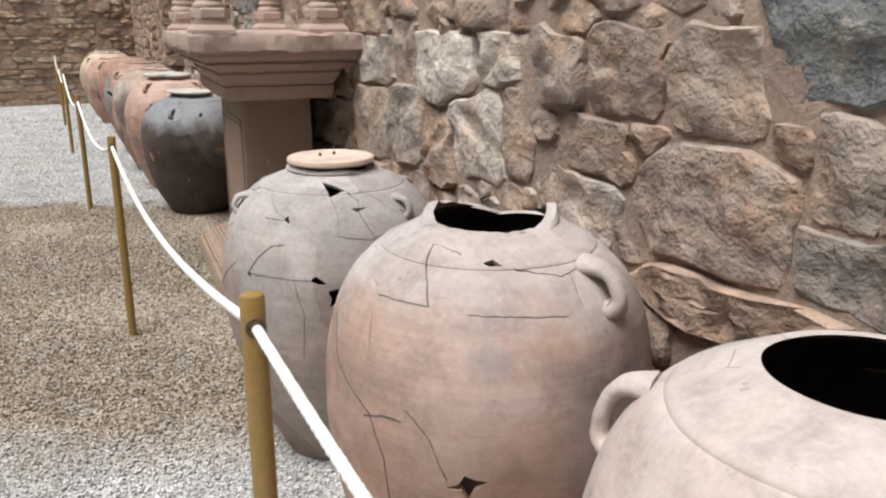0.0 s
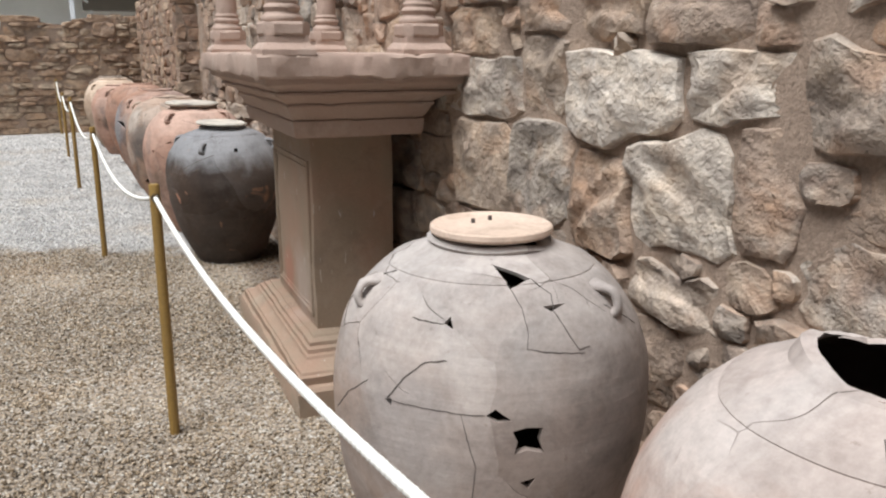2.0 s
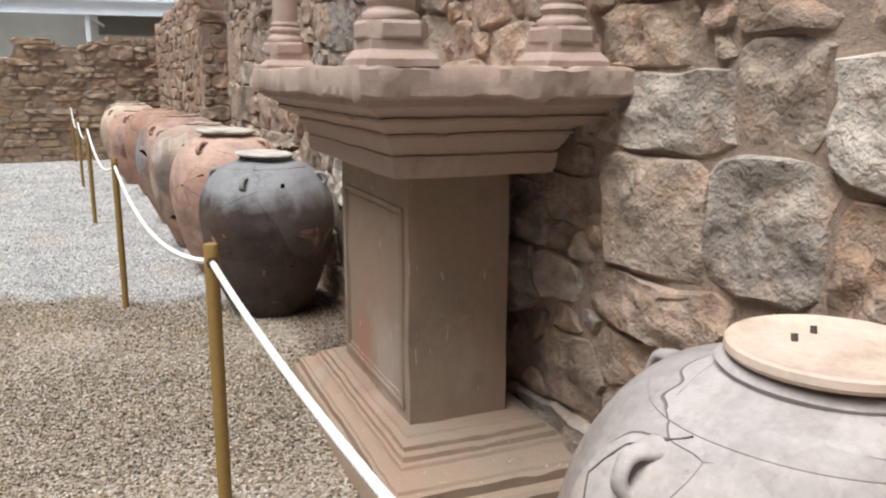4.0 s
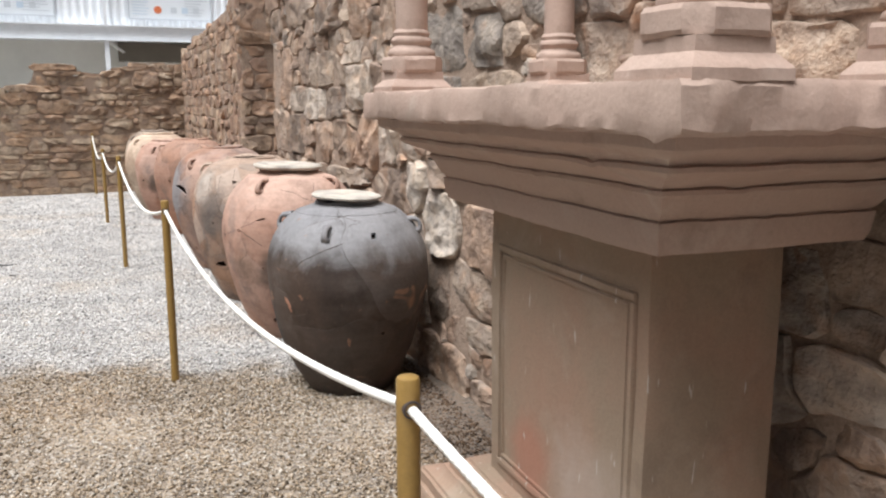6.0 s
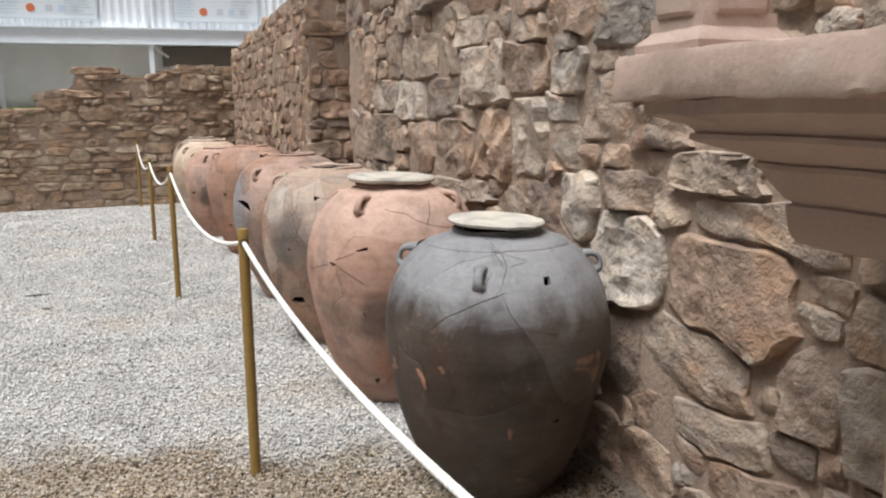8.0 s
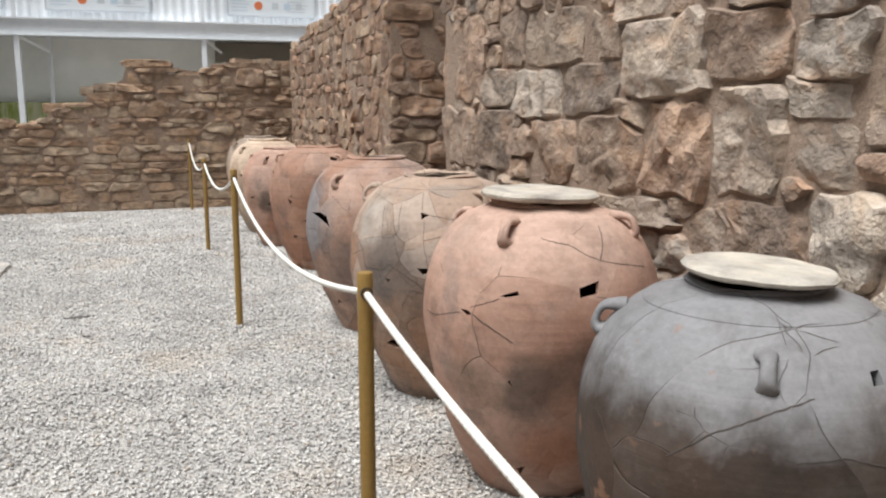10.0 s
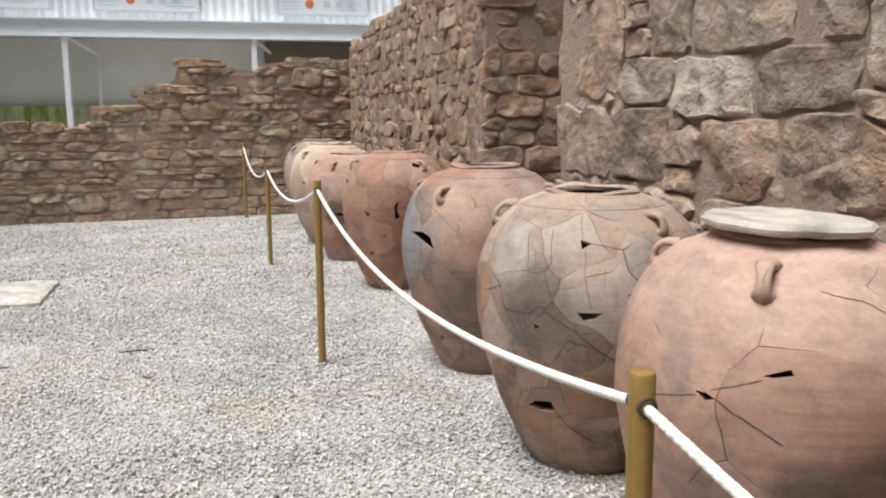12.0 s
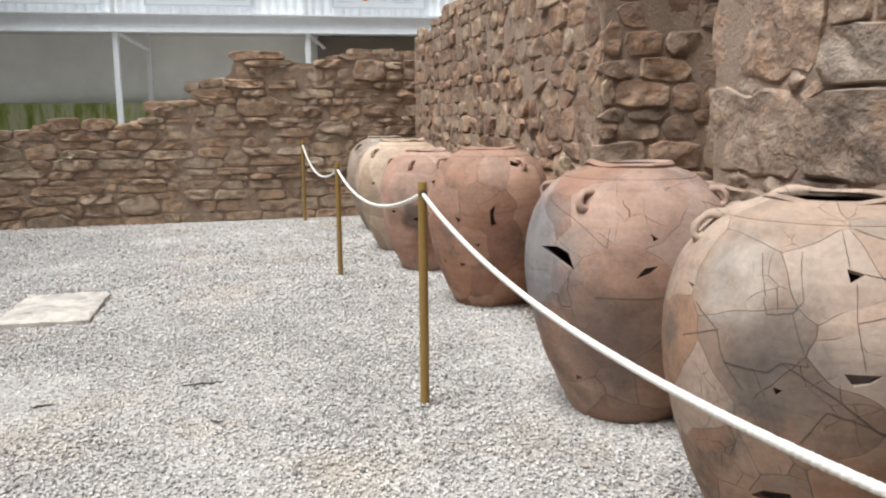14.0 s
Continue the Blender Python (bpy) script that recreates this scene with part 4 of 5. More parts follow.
storage_jar(0.56, 10.78, 0.44, 1.09, 0.165, (218, 322, 37, 145), (), dusky, "dusky pink clay jar with a grey-fired side", 7, ear_z=0.88,
            gaps=(((194, 0.76), (207, 0.77), (215, 0.75), (220, 0.68), (208, 0.72)), ((251, 0.67), (255, 0.71), (262, 0.72), (258, 0.69)), ((258, 0.84), (262, 0.82), (259.5, 0.81)), ((212, 0.23), (217, 0.22), (211, 0.2))),
            cracks=((FINE, ((186, 0.95), (213, 0.89), (225, 0.84))), (FINE, ((225, 0.84), (236, 0.78), (237, 0.86))), (FINE, ((230, 0.59), (258, 0.59), (273, 0.6))), (FINE, ((295, 0.95), (325, 0.9)))))
storage_jar(0.47, 12.93, 0.425, 1.08, 0.17, (180, 296, 20, 110), (), russet, "russet clay storage jar with scattered small holes", 8, ear_z=0.895,
            gaps=(((257, 0.69), (262, 0.73), (260, 0.66), (263, 0.6), (258, 0.59)), ((282, 1.0), (294, 0.98), (289, 0.96), (281, 0.97)), ((178, 0.85), (190, 0.87), (190, 0.81)), ((225, 0.65), (231, 0.63), (228, 0.6)), ((174, 0.67), (188, 0.64), (175, 0.6)), ((224, 0.335), (231, 0.33), (226, 0.305)), ((200, 0.34), (205, 0.34), (203, 0.31)), ((243, 0.47), (248, 0.475), (246, 0.45))),
            cracks=((FINE, ((228, 0.82), (231, 0.64))), (FINE, ((244, 0.77), (249, 0.68), (263, 0.67), (288, 0.71)))))
storage_jar(0.26, 14.3, 0.39, 1.02, 0.16, (238, 330, 60, 150), ((215, 0.55, 0.03, 0.014, 0), (250, 0.5, 0.04, 0.015, 10)), salmon, "salmon clay jar standing close behind a russet jar", 9)
storage_jar(0.21, 15.42, 0.45, 1.08, 0.2, (215, 305, 35, 125), ((225, 0.7, 0.02, 0.015, 0),), buff, "buff clay storage jar with a wide mouth", 10)
storage_jar(0.22, 16.93, 0.45, 1.08, 0.19, (205, 295, 25, 115), (), dun, "dun clay storage jar at the end of the row", 11)


def jar_lid(x, y, z, r, thick, ragged, material, label, seed, tip=(0, 0), dished=False, pegs=False):
    rnd = random.Random(seed)
    e = empty("jar_lid", x, y, z)
    e.matrix_world = pose(x, y, z, tip[0], tip[1], rnd.uniform(0, 360))
    if dished:
        prof = [(0, 0), (r * 0.96, 0.002), (r, thick * 0.4), (r * 0.99, thick * 0.85), (r * 0.96, thick), (r * 0.9, thick * 0.92), (r * 0.84, thick * 0.7), (r * 0.5, thick * 0.66), (0, thick * 0.66)]
    else:
        prof = [(0, 0), (r * 0.93, 0.0), (r * 0.99, thick * 0.3), (r, thick * 0.6), (r * 0.95, thick * 0.95), (r * 0.6, thick * 1.03), (0, thick)]
    bm = lathe_bm(prof, 56)
    for v in bm.verts:
        k = 1 + ragged * noise.fractal(Vector((v.co.x, v.co.y, 0)) * (5 / r * 0.2) + Vector((seed, 0, 0)), 0.7, 2, 4)
        v.co.x *= k
        v.co.y *= k
        v.co.z += ragged * 0.05 * noise.noise(v.co * 14 + Vector((seed, 0, 0)))
    disc = part("disc", bm, material, e, smooth=35)
    if pegs:
        for px, py in ((0.03, 0.05), (0.075, 0.01)):
            part("peg_hole", tube_bm([(px, py, thick * 0.6), (px + 0.004, py, thick * 0.6 + 0.012)], 0.0055, 8), peg_mat, disc, "dark stub in the lid", 40)
    return tagged(e, label, "lid", "jar lids")


jar_lid(0.886, 3.085, 1.068, 0.158, 0.024, 0.012, lid_clay, "pale terracotta disc lid with two dark stubs", 21, dished=True, pegs=True)
jar_lid(0.79, 7.37, 0.997, 0.178, 0.02, 0.06, lid_stone, "thin pale stone lid with a chipped edge", 22, tip=(1, 3))
jar_lid(0.71, 8.50, 1.068, 0.212, 0.03, 0.1, lid_stone, "thick pale stone lid with a ragged edge", 23, tip=(0, 2))


# ---- stone pedestal with colonnettes ----
def tiers(rings, seg=14):
    """A solid of stacked rectangles (x0, x1, y0, y1, z) with many short edges, so that the arrises can wear."""
    bm = bmesh.new()
    loops = []
    for x0, x1, y0, y1, z in rings:
        pts = [(x0 + (x1 - x0) * i / seg, y0) for i in range(seg)] + [(x1, y0 + (y1 - y0) * i / seg) for i in range(seg)]
        pts += [(x1 - (x1 - x0) * i / seg, y1) for i in range(seg)] + [(x0, y1 - (y1 - y0) * i / seg) for i in range(seg)]
        loops.append([bm.verts.new((p, q, z)) for p, q in pts])
    n = len(loops[0])
    for a, b in zip(loops, loops[1:]):
        for i in range(n):
            bm.faces.new((a[i], a[(i + 1) % n], b[(i + 1) % n], b[i]))
    bm.faces.new(loops[0][::-1])
    bm.faces.new(loops[-1])
    return bm


def worn(bm, amount, seed):
    for v in bm.verts:
        w = Vector((noise.fractal(v.co * 5 + Vector((seed, 0, 0)), 0.8, 2, 4), noise.fractal(v.co * 5 + Vector((0, seed, 0)), 0.8, 2, 4), 0.7 * noise.fractal(v.co * 6 + Vector((0, 0, seed)), 0.8, 2, 4)))
        w += 0.45 * Vector((noise.noise(v.co * 26 + Vector((seed, 0, 0))), noise.noise(v.co * 26 + Vector((0, seed, 0))), 0.7 * noise.noise(v.co * 26 + Vector((0, 0, seed)))))
        chip = max(0.0, noise.noise(v.co * 11 + Vector((seed, seed, 0))) - 0.42) * 5
        v.co += w * amount - Vector((0, 0, 1)) * chip * amount
    return bm


def over(k, z, fx=0.295, fy=0.46, x=0.836, y0=4.827, y1=5.685, back=1.22):
    return (x - fx * k, min(back + 0.27 * k, 1.45), y0 - fy * k, y1 + fy * k, z)


pedestal = empty("stone_pedestal", 0, 0, 0)
tagged(pedestal, "carved red sandstone pedestal with moulded cornice against the wall", "pedestal")
part("base_block", worn(tiers([over(1.0, -0.06, 0.18, 0.36), over(1.0, 0.085, 0.18, 0.36), over(0.96, 0.1, 0.18, 0.36)]), 0.007, 1), sandstone, pedestal, "grey-brown rough base block", 35)
part("plinth", worn(tiers([over(0.86, 0.098, 0.18, 0.36), over(0.86, 0.135, 0.18, 0.36), over(0.8, 0.138, 0.18, 0.36), over(0.78, 0.148, 0.18, 0.36), over(0.66, 0.16, 0.18, 0.36), over(0.56, 0.178, 0.18, 0.36), over(0.54, 0.19, 0.18, 0.36), over(0.48, 0.192, 0.18, 0.36), over(0.47, 0.21, 0.18, 0.36), over(0.38, 0.213, 0.18, 0.36), over(0.37, 0.23, 0.18, 0.36), over(0.24, 0.236, 0.18, 0.36), over(0.22, 0.245, 0.18, 0.36)], 30), 0.006, 2), sandstone, pedestal, smooth=24)
shaft = part("shaft", worn(tiers([over(0, 0.236), over(0, 0.36), over(0, 0.5), over(0, 0.65), over(0, 0.8), over(0, 0.95), over(0, 1.15)], 28), 0.006, 3), sandstone, pedestal, smooth=30)
# sunk panel on the front face: two moulded frames, one inside the other
for inset, lift, wide in ((0.055, 0.008, 0.022), (0.085, 0.005, 0.014)):
    bm = bmesh.new()
    ya, yb, za, zb = 4.82 + inset, 5.685 - inset, 0.236 + inset, 1.085 - inset
    for y0, y1, z0, z1 in ((ya, yb, zb - wide, zb), (ya, yb, za, za + wide), (ya, ya + wide, za + wide, zb - wide), (yb - wide, yb, za + wide, zb - wide)):
        brick_bm(0.836 - lift, 0.85, y0, y1, z0, z1, 0.003, bm)
    part("panel_moulding", bm, sandstone, shaft)
CORNICE = ((0.06, 1.15), (0.26, 1.152), (0.32, 1.158), (0.345, 1.18), (0.36, 1.222), (0.36, 1.227), (0.335, 1.23), (0.365, 1.24), (0.41, 1.262), (0.45, 1.288), (0.47, 1.292),
           (0.47, 1.301), (0.448, 1.304), (0.5, 1.315), (0.6, 1.328), (0.68, 1.34), (0.7, 1.344), (0.7, 1.353), (0.674, 1.356), (0.71, 1.37), (0.79, 1.382), (0.86, 1.388), (0.875, 1.392), (0.88, 1.42))
part("cornice", worn(tiers([over(k, z) for k, z in CORNICE], 52), 0.0042, 4), rosy_stone, pedestal, "cornice of stepped and curved mouldings", 24)
part("top_slab", worn(tiers([over(0.985, 1.418), over(1.0, 1.426), over(1.0, 1.455), over(1.0, 1.496), over(0.985, 1.507), over(0.7, 1.508), over(0.3, 1.508)], 60), 0.01, 5), rosy_stone, pedestal, "thick chipped top slab", 30)


def colonnette(x, y):
    e = empty("stone_colonnette", x, y, 1.504)
    def square(a, z):
        return (-a, a, -a, a, z)

    part("plinth", worn(tiers([square(0.106, 0), square(0.106, 0.02), square(0.103, 0.025), square(0.088, 0.042), square(0.084, 0.046), square(0.083, 0.072)], 12), 0.004, x * 9 + y), rosy_stone, e, smooth=25)
    block = tiers([square(0.086, 0.07), square(0.091, 0.078), square(0.091, 0.112), square(0.085, 0.122)], 10)
    for v in block.verts:
        over_ = abs(v.co.x) + abs(v.co.y) - 0.145
        if over_ > 0:
            v.co.x -= math.copysign(over_ / 2, v.co.x)
            v.co.y -= math.copysign(over_ / 2, v.co.y)
    part("block", worn(block, 0.004, x * 7 + y), rosy_stone, e, smooth=25)
    prof = [(0, 0.118), (0.072, 0.118), (0.08, 0.124), (0.082, 0.134), (0.078, 0.144), (0.067, 0.15), (0.063, 0.158), (0.067, 0.165), (0.071, 0.174), (0.068, 0.183), (0.06, 0.188), (0.06, 0.194), (0.063, 0.2), (0.06, 0.207), (0.055, 0.212)]
    part("base_moulding", worn(lathe_bm(prof + [(0, 0.212)], 32), 0.003, x * 5 + y), rosy_stone, e, smooth=40)
    part("column_shaft", worn(lathe_bm([(0, 0.208)] + [(0.055 - 0.004 * i / 14, 0.208 + 0.053 * i) for i in range(15)] + [(0, 0.952)], 28), 0.002, x), rosy_stone, e, smooth=50)
    return tagged(e, "slim red sandstone colonnette with moulded base on the pedestal", "column", "pedestal colonnettes")


for q in ((0.664, 4.475), (0.68, 6.02), (1.24, 4.52), (1.235, 5.99)):
    colonnette(*q)


# ---- things on the ground ----
def ground_slab():
    bm = tiers([(-0.27, 0.28, -0.4, 0.42, -0.03), (-0.27, 0.28, -0.4, 0.42, 0.035), (-0.25, 0.26, -0.38, 0.4, 0.046), (-0.15, 0.15, -0.2, 0.2, 0.047)], 18)
    worn(bm, 0.012, 3)
    ob = part("stone_slab", bm, ledge_stone, smooth=35)
    ob.matrix_world = pose(-2.44, 13.2, ground_z(13.2), 0, 0.4, 3)
    return tagged(ob, "flat pale worn stone slab lying on the gravel", "slab")


ground_slab()


def twig(x, y, turn, length, seed):
    rnd = random.Random(seed)
    pts = [(length * (i / 6 - 0.5), rnd.uniform(-0.006, 0.006), 0.012 + rnd.uniform(0, 0.006)) for i in range(7)]
    ob = part("twig", tube_bm(pts, [0.002, 0.004, 0.005, 0.005, 0.004, 0.004, 0.002], 6), twig_mat, smooth=60)
    ob.matrix_world = pose(x, y, ground_z(y), 0, 0, turn)
    return tagged(ob, "thin dark twig lying on the gravel", "twig", "twigs on the gravel")


twig(-1.31, 11.42, 8, 0.2, 1)
twig(-1.98, 11.25, 20, 0.1, 2)
twig(-1.2, 10.9, -30, 0.06, 3)

# ---- gallery building behind the court ----
gallery = empty("gallery_building", 0, 25, 0)
tagged(gallery, "white steel gallery building with rendered wall and walkway", "building")


def gpart(name, x0, x1, y0, y1, z0, z1, material, parent=gallery, label="", bevel=0.006):
    ob = part(name, brick_bm(x0, x1, y0 - 25, y1 - 25, z0, z1, bevel), material, parent, label)
    return ob


gpart("wall", -24, 16, 26.2, 26.6, 1.62, 9.5, plaster, label="pale grey rendered wall")
foot = gpart("wall_foot", -24, 16, 26.0, 26.5, -0.1, 1.62, moss, label="mossy green concrete wall foot")
for i in range(26):
    gpart("buttress", -14 + i * 0.83, -13.86 + i * 0.83, 25.92, 26.02, -0.1, 1.6, moss, foot)
gpart("walkway_deck", -24, 16, 24.95, 26.2, 3.08, 3.2, grey_steel)
for i in range(5):
    gpart("soffit_rib", -24, 16, 25.1 + i * 0.2, 25.16 + i * 0.2, 3.02, 3.08, grey_steel, bevel=0)
beam = gpart("edge_beam", -24, 16, 24.8, 24.95, 2.99, 3.3, white_steel, label="white steel edge beam")
gpart("beam_flange", -24, 16, 24.72, 24.98, 3.3, 3.345, white_steel, beam)
gpart("beam_flange", -24, 16, 24.74, 24.98, 2.97, 2.99, white_steel, beam)
# dark brown box before the wall, just below the deck
gpart("dark_strip", -0.2, 3.6, 25.7, 26.18, 2.55, 3.0, paint("dark_brown_paint", (0.2, 0.18, 0.15), 0.7, 0.1, 4))
for x in (-11.6, -7.9, -4.17, -0.44, 3.3, 7.0):
    gpart("support_post", x - 0.055, x + 0.055, 24.8, 24.91, -0.1, 3.0, white_steel)
    gpart("rail_post", x - 0.04, x + 0.04, 24.72, 24.8, 3.34, 5.0, white_steel)
    gpart("rear_post", x + 0.4, x + 0.48, 25.85, 25.93, 1.5, 3.03, white_steel)
    part("brace", tube_bm([(x, -0.12, 2.98), (x + 0.44, 0.88, 2.72)], 0.035, 8), white_steel, gallery)
# corrugated cladding above the beam
vs, fs = [], []
cols = np.arange(-24, 16.01, 0.045)
for i, x in enumerate(cols):
    d = 0.03 if i % 4 in (1, 2) else 0.0
    vs += [(x, 0.0 - d, 3.3), (x, 0.0 - d, 5.2)]
    if i:
        fs.append((2 * i - 2, 2 * i, 2 * i + 1, 2 * i - 1))
clad = linked("corrugated_cladding", mesh_of("corrugated_cladding", vs, fs), white_steel, gallery, "white corrugated steel cladding")
clad.modifiers.new("sheet", "SOLIDIFY").thickness = 0.004


def info_board(x0, x1, z0, z1, seed):
    rnd = random.Random(seed)
    e = empty("information_board", (x0 + x1) / 2, 24.936, z0)
    w, h = (x1 - x0) / 2, z1 - z0
    panel = part("panel", brick_bm(-w, w, 0, 0.03, 0, h, 0.004), board_white, e)
    for k, (a, b, c, d) in enumerate(((-w, w, 0, 0.03), (-w, w, h - 0.03, h), (-w, -w + 0.03, 0.03, h - 0.03), (w - 0.03, w, 0.03, h - 0.03))):
        part("frame_bar", brick_bm(a, b, -0.012, 0.0, c, d, 0.002), ink_grey, e)
    disc = lathe_bm([(0, -0.006), (0.09, -0.006), (0.09, 0.0), (0, 0.0)], 28)
    for v in disc.verts:
        v.co = Vector((v.co.x - w * 0.3, v.co.z - 0.001, v.co.y + 0.24))
    part("red_disc", disc, ink_red, panel)
    for k in range(3):
        x = -w * 0.3 + 0.3 + k * 0.26
        part("picture", brick_bm(x, x + 0.14, -0.006, 0.0, 0.17, 0.31, 0), ink_grey if k % 2 == 0 else ink_blue, panel)
    for k in range(9):
        part("text_bar", brick_bm(w * 0.35, w * rnd.uniform(0.7, 0.9), -0.005, 0.0, 0.12 + k * 0.07, 0.138 + k * 0.07, 0), ink_grey, panel)
        part("text_bar", brick_bm(-w * 0.9, -w * rnd.uniform(0.5, 0.6), -0.005, 0.0, 0.12 + k * 0.07, 0.138 + k * 0.07, 0), ink_blue, panel)
    return tagged(e, "white information board with a red disc on the gallery railing", "board", "information boards")


for k, (a, b) in enumerate(((-10.2, -7.95), (-6.6, -4.4), (-3.6, -1.52), (0.085, 2.02), (3.9, 5.8))):
    info_board(a, b, 3.5, 4.7, k)

# ---- unseen walls added beside and behind the walk to block low sky light ----
for name, box_ in (("sky_block_west", (-8.3, -8.0, -6.5, 24.5)), ("sky_block_south", (-8.0, 1.9, -6.8, -6.5))):
    x0, x1, y0, y1 = box_
    tagged(part(name, brick_bm(x0, x1, y0, y1, -0.1, 8.0, 0.01), plain_render), "unseen plain grey wall added to block low sky light", "wall", kind="structure")

# ---- walls, stone by stone ----
WALL_NEAR = core("wall_east", "rubble wall of tan and pinkish stones in sandy mortar", near_at, -2.2, 11.04, lambda u: 3.1, mortar, 0.6, rough=0.013, full=0.005)
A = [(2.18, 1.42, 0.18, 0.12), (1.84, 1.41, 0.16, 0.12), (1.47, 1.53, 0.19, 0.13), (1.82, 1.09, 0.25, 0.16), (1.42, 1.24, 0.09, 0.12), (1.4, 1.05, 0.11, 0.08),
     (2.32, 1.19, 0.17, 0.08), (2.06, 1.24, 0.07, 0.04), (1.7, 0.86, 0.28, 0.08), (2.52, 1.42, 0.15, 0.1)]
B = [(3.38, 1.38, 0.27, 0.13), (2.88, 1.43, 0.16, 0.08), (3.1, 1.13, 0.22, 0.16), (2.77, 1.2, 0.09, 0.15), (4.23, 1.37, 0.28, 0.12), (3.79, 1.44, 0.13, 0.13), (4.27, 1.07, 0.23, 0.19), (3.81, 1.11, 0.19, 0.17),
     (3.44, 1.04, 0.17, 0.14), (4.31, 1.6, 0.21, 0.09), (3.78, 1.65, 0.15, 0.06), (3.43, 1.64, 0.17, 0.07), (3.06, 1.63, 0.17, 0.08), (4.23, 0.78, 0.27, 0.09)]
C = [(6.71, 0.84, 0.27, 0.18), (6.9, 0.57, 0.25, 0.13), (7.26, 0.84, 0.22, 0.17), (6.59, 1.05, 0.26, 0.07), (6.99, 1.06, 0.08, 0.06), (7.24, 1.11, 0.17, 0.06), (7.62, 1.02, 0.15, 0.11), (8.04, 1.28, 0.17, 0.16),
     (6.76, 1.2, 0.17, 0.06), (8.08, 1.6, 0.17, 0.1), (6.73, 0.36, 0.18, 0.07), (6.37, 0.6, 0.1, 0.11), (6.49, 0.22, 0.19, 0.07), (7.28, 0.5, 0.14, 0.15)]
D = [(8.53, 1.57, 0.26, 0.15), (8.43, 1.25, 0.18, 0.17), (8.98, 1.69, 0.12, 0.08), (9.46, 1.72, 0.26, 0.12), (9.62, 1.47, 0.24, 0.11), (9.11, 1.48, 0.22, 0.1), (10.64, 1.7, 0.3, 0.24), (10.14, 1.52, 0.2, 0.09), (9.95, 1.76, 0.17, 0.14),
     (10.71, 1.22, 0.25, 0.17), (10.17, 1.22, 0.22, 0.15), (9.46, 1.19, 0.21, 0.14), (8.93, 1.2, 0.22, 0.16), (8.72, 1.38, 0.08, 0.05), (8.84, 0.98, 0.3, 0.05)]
rnd = random.Random(5)
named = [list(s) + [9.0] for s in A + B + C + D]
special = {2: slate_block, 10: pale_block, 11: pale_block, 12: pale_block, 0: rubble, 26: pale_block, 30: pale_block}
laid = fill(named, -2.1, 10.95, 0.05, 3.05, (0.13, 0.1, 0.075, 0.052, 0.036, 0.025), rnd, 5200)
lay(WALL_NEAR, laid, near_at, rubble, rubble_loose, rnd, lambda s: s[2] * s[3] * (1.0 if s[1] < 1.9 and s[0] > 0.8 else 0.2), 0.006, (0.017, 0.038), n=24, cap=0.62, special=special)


def courses(u0, u1, v0, top, rows, widths, rnd):
    """Rough courses: rows that wander, stones of uneven height, a few that reach through two rows."""
    st, v, row = [], v0, 0
    while v < 3.2:
        h = rnd.uniform(*rows)
        u = u0 - rnd.uniform(0, 0.15)
        row += 1
        while u < u1:
            w = rnd.uniform(*widths) * (0.7 if h < 0.08 else 1.1)
            k = h * rnd.uniform(0.75, 1.12)
            lift = 0.03 * noise.noise(Vector((u * 0.9, row * 0.37, 0))) + rnd.uniform(-0.015, 0.015)
            if rnd.random() < 0.14:
                k, lift = h * 1.8, lift + h * 0.4
            if u + w > u0 + 0.03 and v + h * 0.5 < top(u + w / 2):
                a, b = max(u, u0), min(u + w, u1)
                if b - a > 0.05:
                    st.append([(a + b) / 2, v + h / 2 + lift, (b - a) / 2, k / 2, rnd.choice([2.4, 3.0, 4.0, 6.0])])
            u += w
        v += h
    return st


def far_top(u):
    return 2.56 - 0.045 * (u - 12.1) + 0.05 * noise.noise(Vector((u * 2.1, 0, 0)))


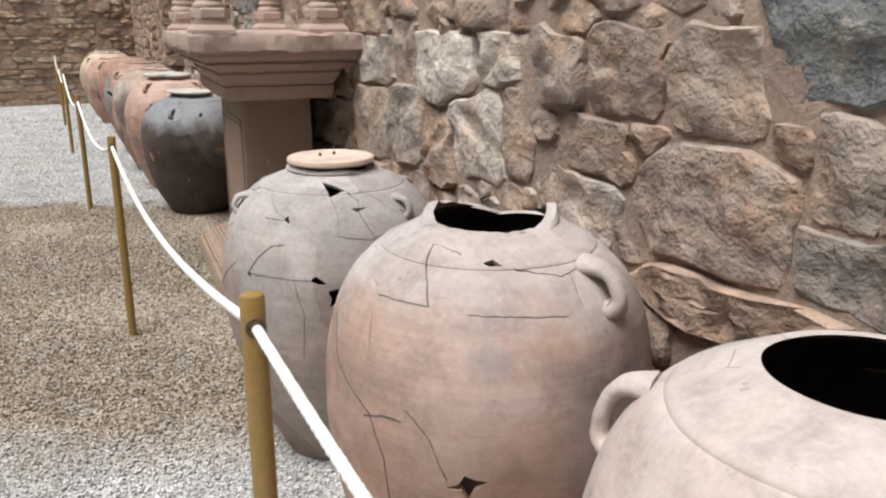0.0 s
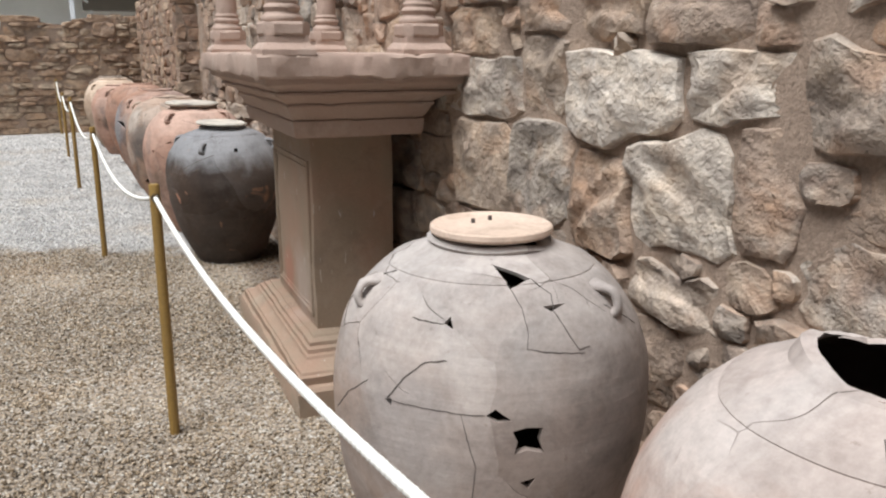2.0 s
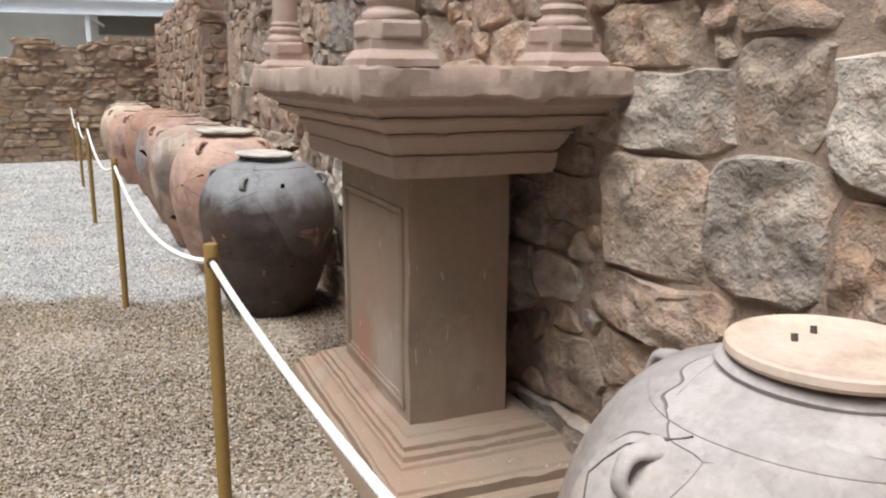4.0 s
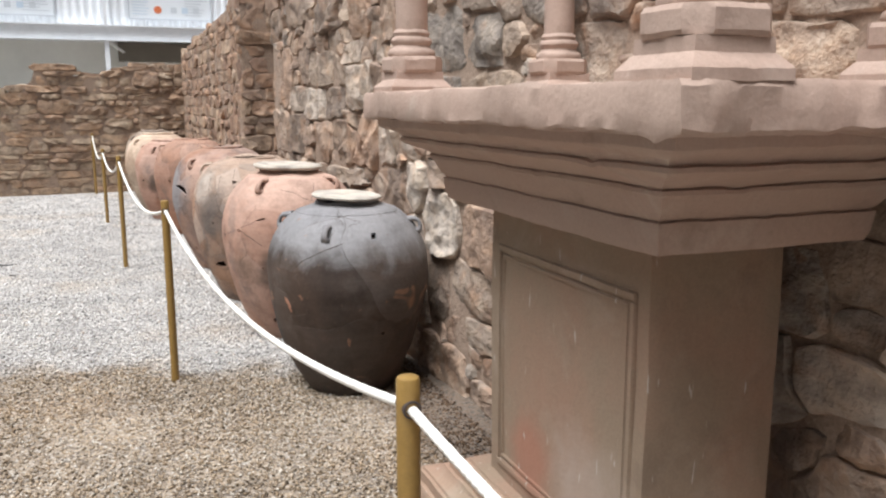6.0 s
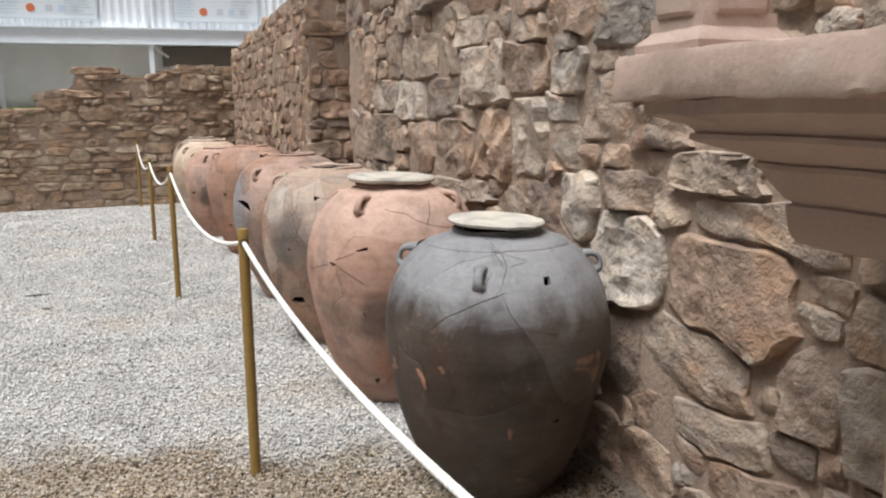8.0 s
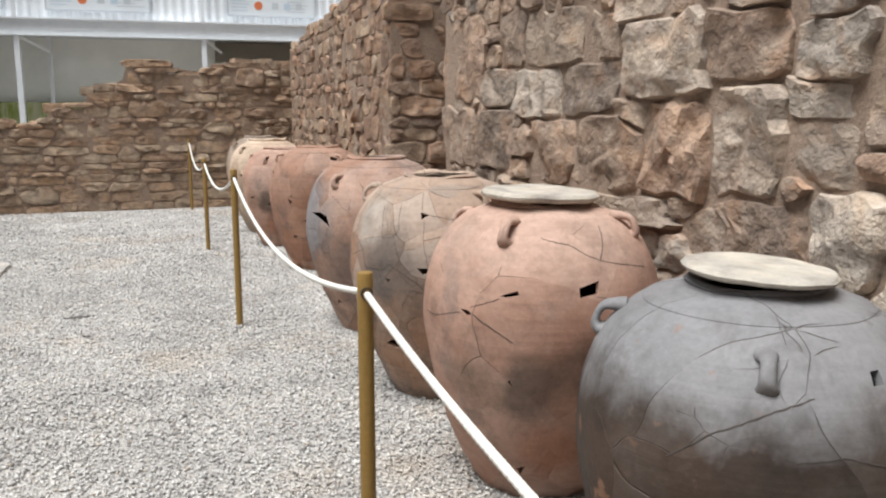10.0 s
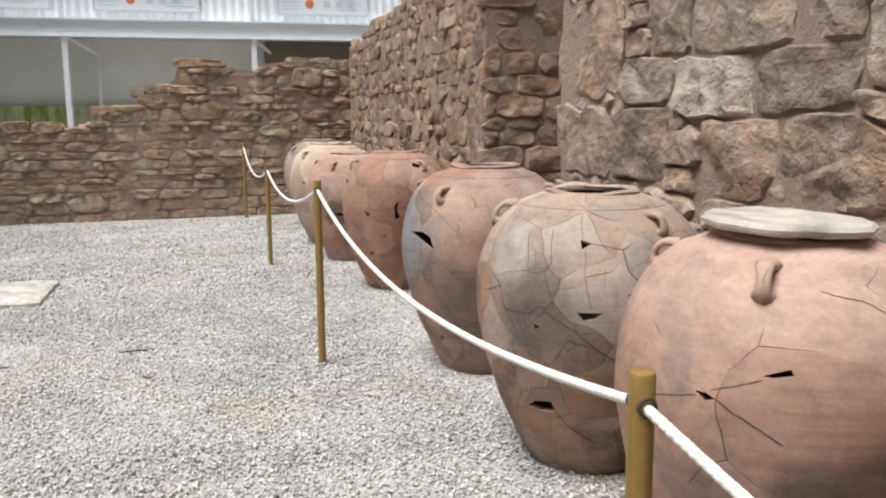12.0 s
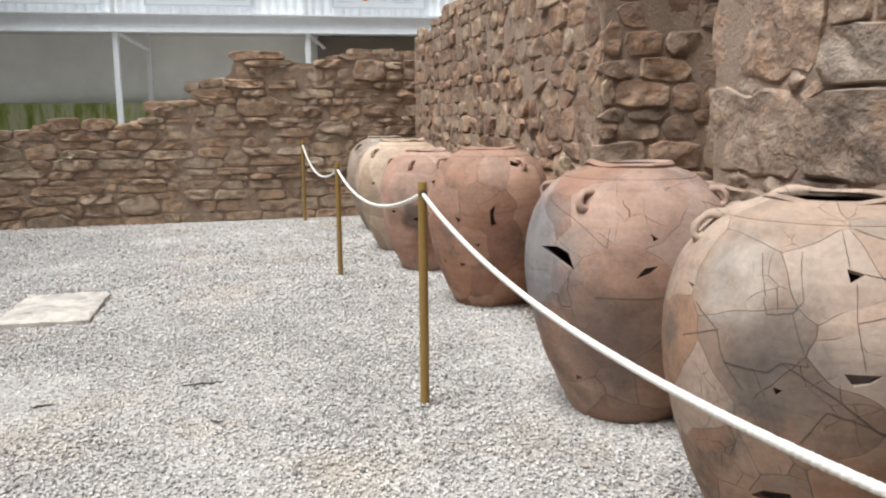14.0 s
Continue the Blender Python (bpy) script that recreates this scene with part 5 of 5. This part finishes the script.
far_wall = core("wall_northeast", "coursed wall of reddish brown stones with a broken top", far_at, 12.13, 18.3, far_top, mortar, 0.75)
st = courses(12.14, 18.25, 0.0, far_top, (0.06, 0.17), (0.09, 0.34), rnd)
lay(far_wall, st, far_at, coursed_single, coursed, rnd, lambda s: -s[0], 0.008, (0.01, 0.032), n=12, cap=0.35)
pier = core("wall_end", "end of the brown coursed wall beside a recess", pier_at, 0.95, 1.95, lambda u: 2.5, dark_mortar, 0.3)
st = courses(0.96, 1.9, 0.0, lambda u: 2.5, (0.09, 0.19), (0.16, 0.34), rnd)
lay(pier, st, pier_at, coursed_single, coursed, rnd, lambda s: -s[0], 0.012, (0.01, 0.034), n=14, cap=0.45)
recess = part("wall_recess", brick_bm(1.75, 2.3, 10.8, 12.3, -0.1, 2.6, 0.01), dark_mortar)
tagged(recess, "rough brown masonry closing the recess", "wall", kind="structure")


def back_top(u):
    steps = [(-9, 0.95), (-4.6, 1.1), (-3.78, 1.26), (-2.6, 1.3), (-2.55, 1.5), (-2.1, 1.56), (-2.05, 1.75), (-1.7, 1.85), (-1.56, 1.97), (-1.5, 2.17), (-1.0, 2.12), (-0.9, 1.98), (-0.25, 2.1), (-0.1, 2.2), (0.9, 2.2)]
    return float(np.interp(u, [a for a, _ in steps], [b for _, b in steps])) - 0.12


back_wall = core("wall_north", "low broken wall of brown coursed stone stepping down in height", back_at, -9.0, 0.86, back_top, dark_mortar, 0.5)
st = courses(-9.0, 0.84, 0.0, lambda u: back_top(u) + 0.06, (0.05, 0.16), (0.12, 0.6), rnd)
lay(back_wall, st, back_at, back_single, back_stone, rnd, lambda s: s[0], 0.007, (0.01, 0.045), n=12, cap=0.3)


def coping_stone(u, w, d, h, seed):
    """A loose stone left on top of the broken wall."""
    r = random.Random(seed)
    bm = brick_bm(-w, w, -d, d, 0, h, 0.012)
    bmesh.ops.subdivide_edges(bm, edges=bm.edges[:], cuts=1)
    for v in bm.verts:
        v.co += Vector((noise.noise(v.co * 9 + Vector((seed, 0, 0))), noise.noise(v.co * 9 + Vector((0, seed, 0))), noise.noise(v.co * 9 + Vector((0, 0, seed))))) * 0.02
    ob = part("coping_stone", bm, back_single, back_wall, smooth=35)
    x, y, z = back_at(u, back_top(u) - 0.012, -0.2)
    ob.matrix_world = pose(x, y, z, r.uniform(-3, 3), r.uniform(-5, 5), r.uniform(-12, 12))


u, k = -8.8, 0
while u < 0.75:
    k += 1
    w = rnd.uniform(0.09, 0.2)
    coping_stone(u, w, rnd.uniform(0.14, 0.22), rnd.uniform(0.06, 0.13), k)
    u += w * 2 * rnd.uniform(0.95, 1.5)
